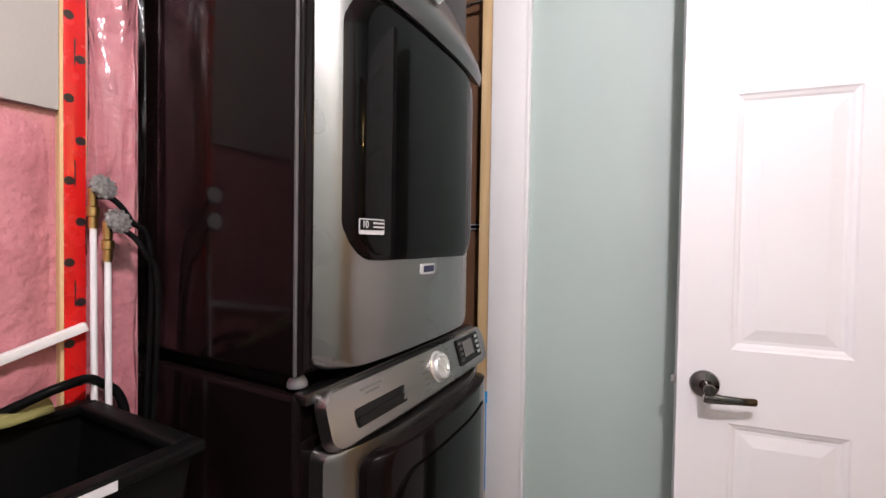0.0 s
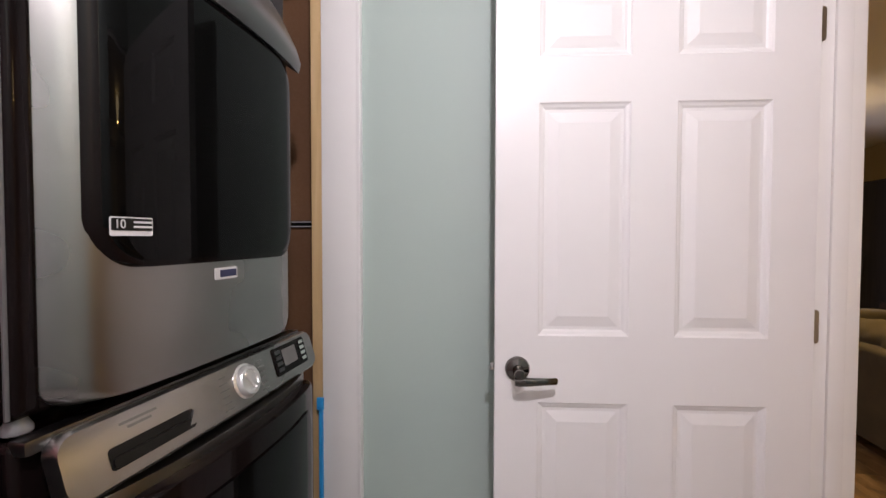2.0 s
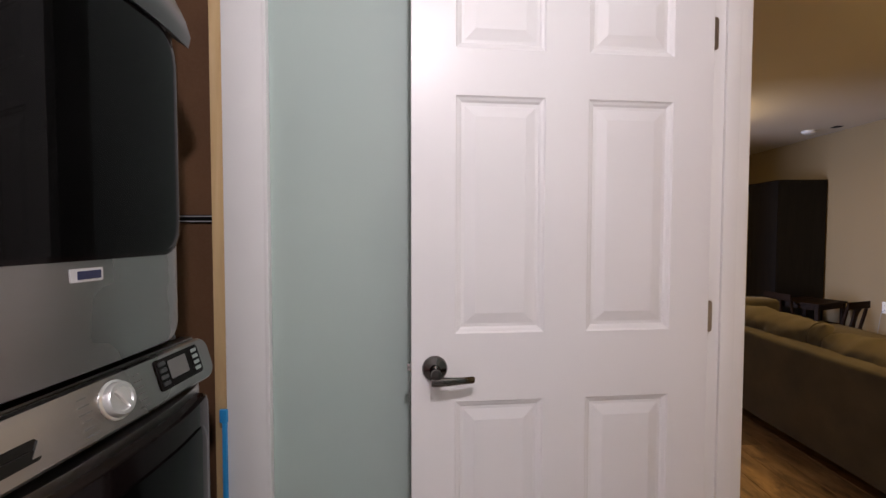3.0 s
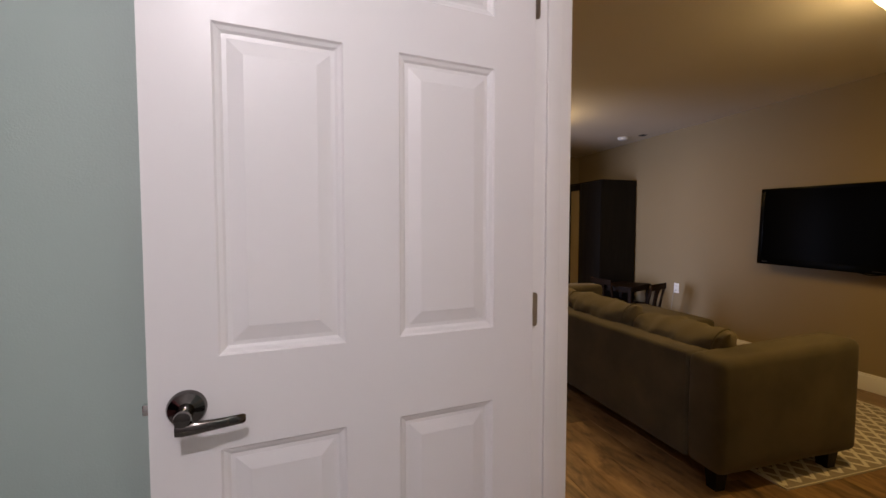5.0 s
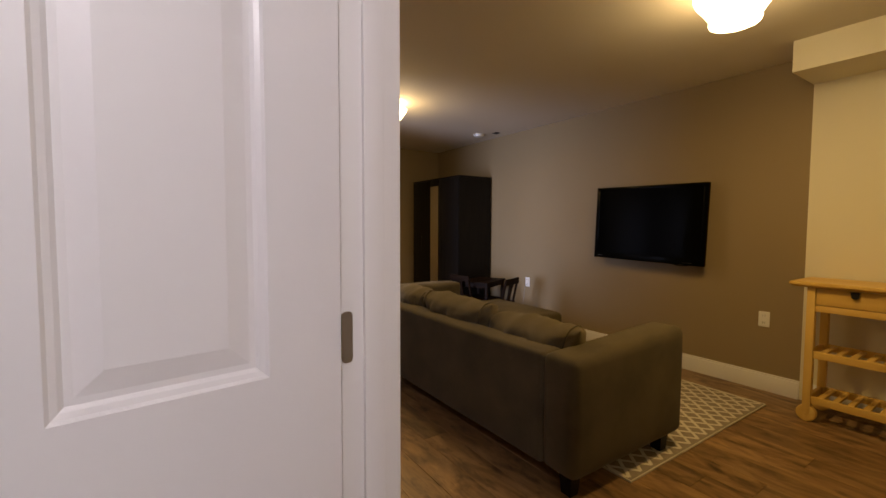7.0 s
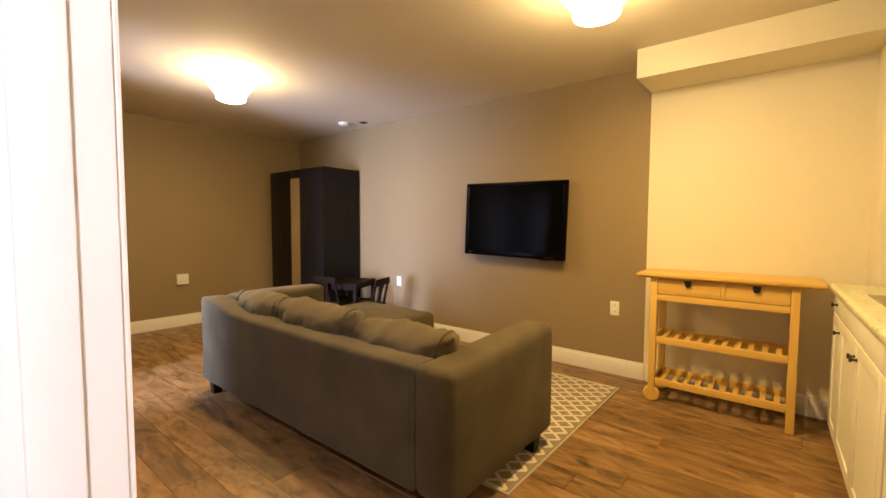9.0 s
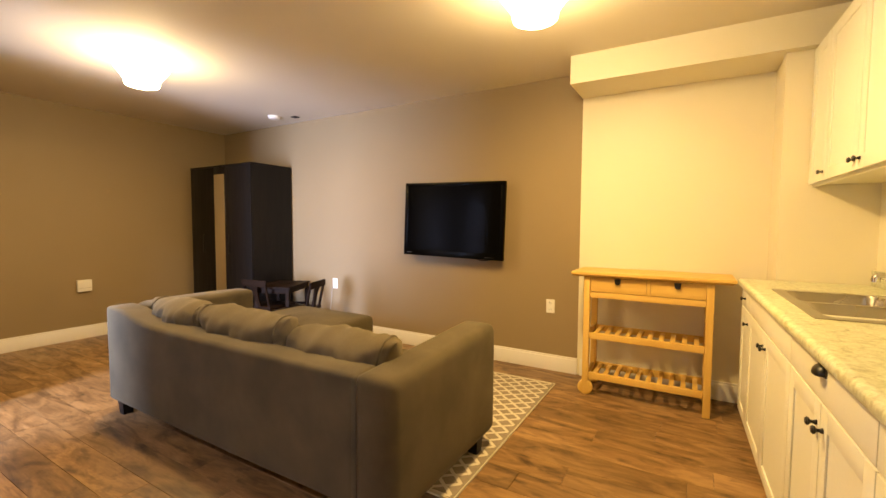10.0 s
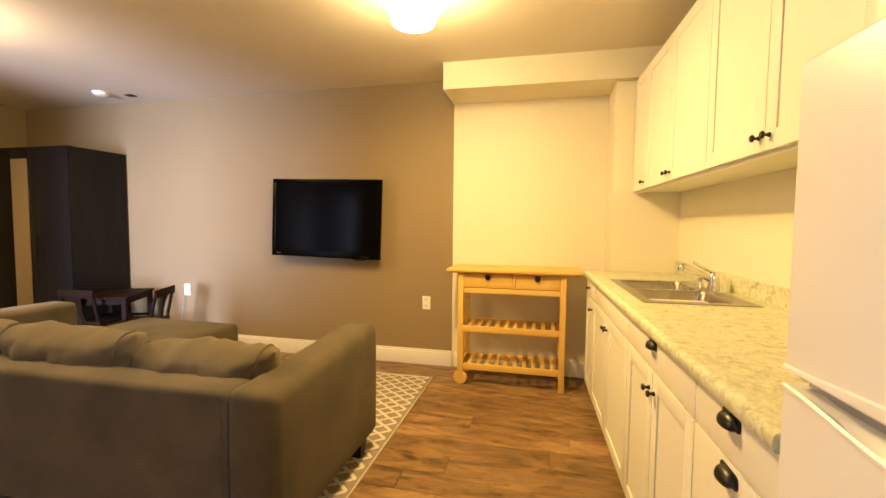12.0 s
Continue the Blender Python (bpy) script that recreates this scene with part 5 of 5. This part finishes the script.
prof = [(0.60, CTOP), (0.608, CTOP - 0.0012), (0.616, CTOP - 0.006), (0.620, CTOP - 0.014), (0.620, 0.878), (0.616, 0.868), (0.60, 0.866)]
a = [bm.verts.new((-2.42, y, z)) for y, z in prof]
b = [bm.verts.new((-0.001, y, z)) for y, z in prof]
for i in range(len(prof) - 1):
    bm.faces.new((a[i], b[i], b[i + 1], a[i + 1]))
bm.faces.new(a)
bm.faces.new(b[::-1])
part("rolled_edge", bm, M_COUNTER, ctr)
part("upstand", box(-2.42, -0.001, 0.001, 0.020, CTOP, CTOP + 0.085, 0.004), M_COUNTER, ctr)

sink = thing("kitchen_sink", "double bowl stainless steel sink set in the worktop", "sink", m=KIT)


def sink_mesh():
    bm = bmesh.new()
    z = CTOP + 0.004
    mid = (SKX0 + SKX1) / 2
    bowls = [(SKX0 + 0.035, mid - 0.014, 0.15, SKY1 - 0.03), (mid + 0.014, SKX1 - 0.035, 0.15, SKY1 - 0.03)]
    for b in ((SKX0 - 0.012, SKX0 + 0.035, SKY0 - 0.012, SKY1 + 0.012), (SKX1 - 0.035, SKX1 + 0.012, SKY0 - 0.012, SKY1 + 0.012), (mid - 0.014, mid + 0.014, 0.15, SKY1 - 0.03),
              (SKX0 + 0.035, SKX1 - 0.035, SKY0 - 0.012, 0.15), (SKX0 + 0.035, SKX1 - 0.035, SKY1 - 0.03, SKY1 + 0.012)):
        box(*b, z - 0.003, z, bm=bm)
    for x0, x1, y0, y1 in bowls:
        loops = []
        for inset, dz, r in ((0, 0, 0.05), (0.004, -0.012, 0.05), (0.012, -0.14, 0.055), (0.03, -0.155, 0.06)):
            o = rounded_outline(x1 - x0 - 2 * inset, y1 - y0 - 2 * inset, r, 5)
            loops.append([bm.verts.new(((x0 + x1) / 2 + a, (y0 + y1) / 2 + b, z - 0.001 + dz)) for a, b in o])
        for a, b in zip(loops, loops[1:]):
            for i in range(len(a)):
                j = (i + 1) % len(a)
                bm.faces.new((a[i], a[j], b[j], b[i]))
        bm.faces.new(loops[-1])
        # corners between the square cut and the round bowl
        corners = [(x1, y1), (x0, y1), (x0, y0), (x1, y0)]
        for c, (cx, cy) in enumerate(corners):
            v = bm.verts.new((cx, cy, z - 0.001))
            seg = loops[0][c * 6 : c * 6 + 6]
            for p, q in zip(seg, seg[1:]):
                bm.faces.new((v, p, q))
    return bm


part("basin", sink_mesh(), M_STEEL, sink)
for cx in (SKX0 + 0.19, SKX1 - 0.19):
    part("drain", lathe([(0.012, -0.148), (0.036, -0.147), (0.040, -0.1495), (0, -0.1497)], 24, m=Matrix.Translation((cx, 0.33, CTOP))), M_CHROME, sink)
fau = thing("faucet", "chrome single-lever kitchen faucet with a low spout", "faucet", m=KIT @ Matrix.Translation(((SKX0 + SKX1) / 2, 0.108, CTOP + 0.0045)))
part("base_plate", plate(rounded_outline(0.22, 0.05, 0.024), lambda a, b, d: (a, b, d), 0.010), M_CHROME, fau)
part("body", lathe([(0, 0.010), (0.027, 0.010), (0.025, 0.05), (0.026, 0.072), (0.023, 0.086), (0.014, 0.096), (0, 0.099)], 28), M_CHROME, fau)
part("spout", tube([(0, 0.0, 0.050), (0, 0.05, 0.078), (0, 0.105, 0.108), (0, 0.134, 0.122), (0, 0.150, 0.116), (0, 0.152, 0.098)], 0.0145, 14), M_CHROME, fau)
part("lever", tube([(0, -0.004, 0.084), (0, 0.020, 0.103), (0, 0.062, 0.124), (0, 0.094, 0.144)], 0.0085, 10), M_CHROME, fau)
part("side_spray", lathe([(0, 0), (0.016, 0), (0.014, 0.02), (0.010, 0.025), (0.012, 0.05), (0, 0.054)], 18, m=Matrix.Translation((0.16, 0, 0))), M_CHROME, fau)

UZ0, UZ1, UD = 1.465, 2.225, 0.29


def wall_unit(x0, x1, label, doors):
    u = thing("wall_cabinet", label, "cabinet", "kitchen wall cabinets", m=KIT)
    part("body", box(x0, x1, 0.002, UD, UZ0, UZ1), M_CABINET, u)
    part("light_rail", box(x0 + 0.001, x1 - 0.001, UD - 0.02, UD - 0.002, UZ0 - 0.012, UZ0 - 0.0005, 0.001), M_CABINET, u)
    for kind, a, b in doors:
        d = shaker(u, a + 0.002, b - 0.002, UZ0 + 0.002, UZ1 - 0.002, UD + 0.001, "cabinet_door")
        knob(d, b - 0.03 if kind == "r" else a + 0.03, UD + 0.020, UZ0 + 0.045)
    return u


wall_unit(-0.31, -0.001, "cream white narrow wall cabinet with one shaker door", [("l", -0.31, -0.001)])
wall_unit(-1.25, -0.31, "cream white wall cabinet with two shaker doors", [("r", -1.25, -0.765), ("l", -0.765, -0.31)])
wall_unit(-2.13, -1.25, "cream white wall cabinet with black knobs over the worktop", [("r", -2.13, -1.69), ("l", -1.69, -1.25)])

fr = thing("refrigerator", "white enamel two-door refrigerator beside the worktop", "refrigerator", m=KIT)
FX0, FX1, FD, FH, FS = -2.99, -2.428, 0.555, 1.48, 1.0
part("body", box(FX0, FX1, 0.03, FD, 0.02, FH - 0.004, 0.006), M_FRIDGE, fr)
part("gasket", box(FX0 + 0.012, FX1 - 0.012, FD - 0.002, FD + 0.030, FS - 0.016, FS + 0.004), M_LABELGREY, fr, "grey door gasket")


def sweep_x(section, x0, x1, n=24):
    """A strip along x whose cross-section changes smoothly from end to end."""
    bm = bmesh.new()
    loops = []
    for j in range(n + 1):
        f = j / n
        loops.append([bm.verts.new((x0 + (x1 - x0) * f, y, z)) for y, z in section(f)])
    k = len(loops[0])
    for a, b in zip(loops, loops[1:]):
        for q in range(k):
            bm.faces.new((a[q], a[(q + 1) % k], b[(q + 1) % k], b[q]))
    bm.faces.new(loops[0])
    bm.faces.new(loops[-1])
    bmesh.ops.recalc_face_normals(bm, faces=bm.faces[:])
    return bm


def scoop(f):
    """0 at the ends of the grip, 1 along its middle."""
    u = min(1, max(0, (f - 0.05) / 0.22)) * min(1, max(0, (0.95 - f) / 0.12))
    return u * u * (3 - 2 * u)


def widen(f):
    u = min(1, f / 0.4)
    return u * u * (3 - 2 * u)


def lower_grip(f):
    r, b = scoop(f), 0.979 - 0.020 * widen(f)
    return [(FD + 0.006, 0.945), (FD + 0.058, 0.945), (FD + 0.058, b - 0.002), (FD + 0.0615, b + 0.001), (FD + 0.062, b + 0.007), (FD + 0.059, b + 0.0105),
            (FD + 0.054, b + 0.0105 - 0.004 * r), (FD + 0.047, 0.988 - (0.990 - b) * r), (FD + 0.030, 0.989 - 0.014 * r), (FD + 0.012, 0.990), (FD + 0.006, 0.990)]


def upper_grip(f):
    t = 1.018 + 0.012 * widen(f)
    return [(FD + 0.0575, t + 0.002), (FD + 0.061, t - 0.001), (FD + 0.062, t - 0.006), (FD + 0.062, 1.014), (FD + 0.058, 1.010), (FD + 0.040, 1.010)]


upper = part("refrigerator_door", box(FX0, FX1, FD + 0.006, FD + 0.058, 1.011, FH, 0.004, 3), M_FRIDGE, fr)
part("grip", sweep_x(upper_grip, FX1, FX0), M_FRIDGE, upper, "moulded white lip along the door")
lower = part("refrigerator_door", box(FX0, FX1, FD + 0.006, FD + 0.058, 0.05, 0.945), M_FRIDGE, fr)
part("grip", sweep_x(lower_grip, FX1, FX0), M_FRIDGE, lower, "moulded white scooped grip")
part("top_cap", box(FX0 + 0.01, FX0 + 0.08, FD - 0.01, FD + 0.05, FH, FH + 0.012, 0.004), M_PLATE, fr)


# ---- floor planks ----
def planks():
    floor = bpy.data.objects["floor"]
    w, rng = 0.165, random.Random(11)
    y_lo, y_hi, x_lo, x_hi = WX0 + 0.001, TVX - 0.002, -0.28, FARY - 0.002
    shapes = {}
    near = []
    y = y_lo
    while y < y_hi:
        y1 = min(y + w, y_hi)
        x = x_lo
        first = 0.2 + rng.random() * 0.95
        while x < x_hi - 0.01:
            l = first if first else 1.2
            first = 0
            x1 = min(x + l, x_hi)
            near.append((x, x1, y, y1))
            x = x1
        y = y1
    for x0, x1, y0, y1 in near:
        key = (round(x1 - x0, 3), round(y1 - y0, 3))
        if key not in shapes:
            g, lx, ly = 0.0007, x1 - x0, y1 - y0
            bm = bmesh.new()
            lowr = [bm.verts.new((a, b, -0.006)) for a, b in ((g, g), (lx - g, g), (lx - g, ly - g), (g, ly - g))]
            midr = [bm.verts.new((a, b, -0.0012)) for a, b in ((g, g), (lx - g, g), (lx - g, ly - g), (g, ly - g))]
            e = 0.0013
            top = [bm.verts.new((a, b, 0.0)) for a, b in ((e, e), (lx - e, e), (lx - e, ly - e), (e, ly - e))]
            for a, b in ((lowr, midr), (midr, top)):
                for k in range(4):
                    bm.faces.new((a[k], a[(k + 1) % 4], b[(k + 1) % 4], b[k]))
            bm.faces.new(top)
            shapes[key] = as_mesh("plank", bm, M_PLANK, False)
        p = new("plank", shapes[key])
        p.parent, p.matrix_local = floor, pose(y0, x1, 0, 0, 0, -90)


planks()
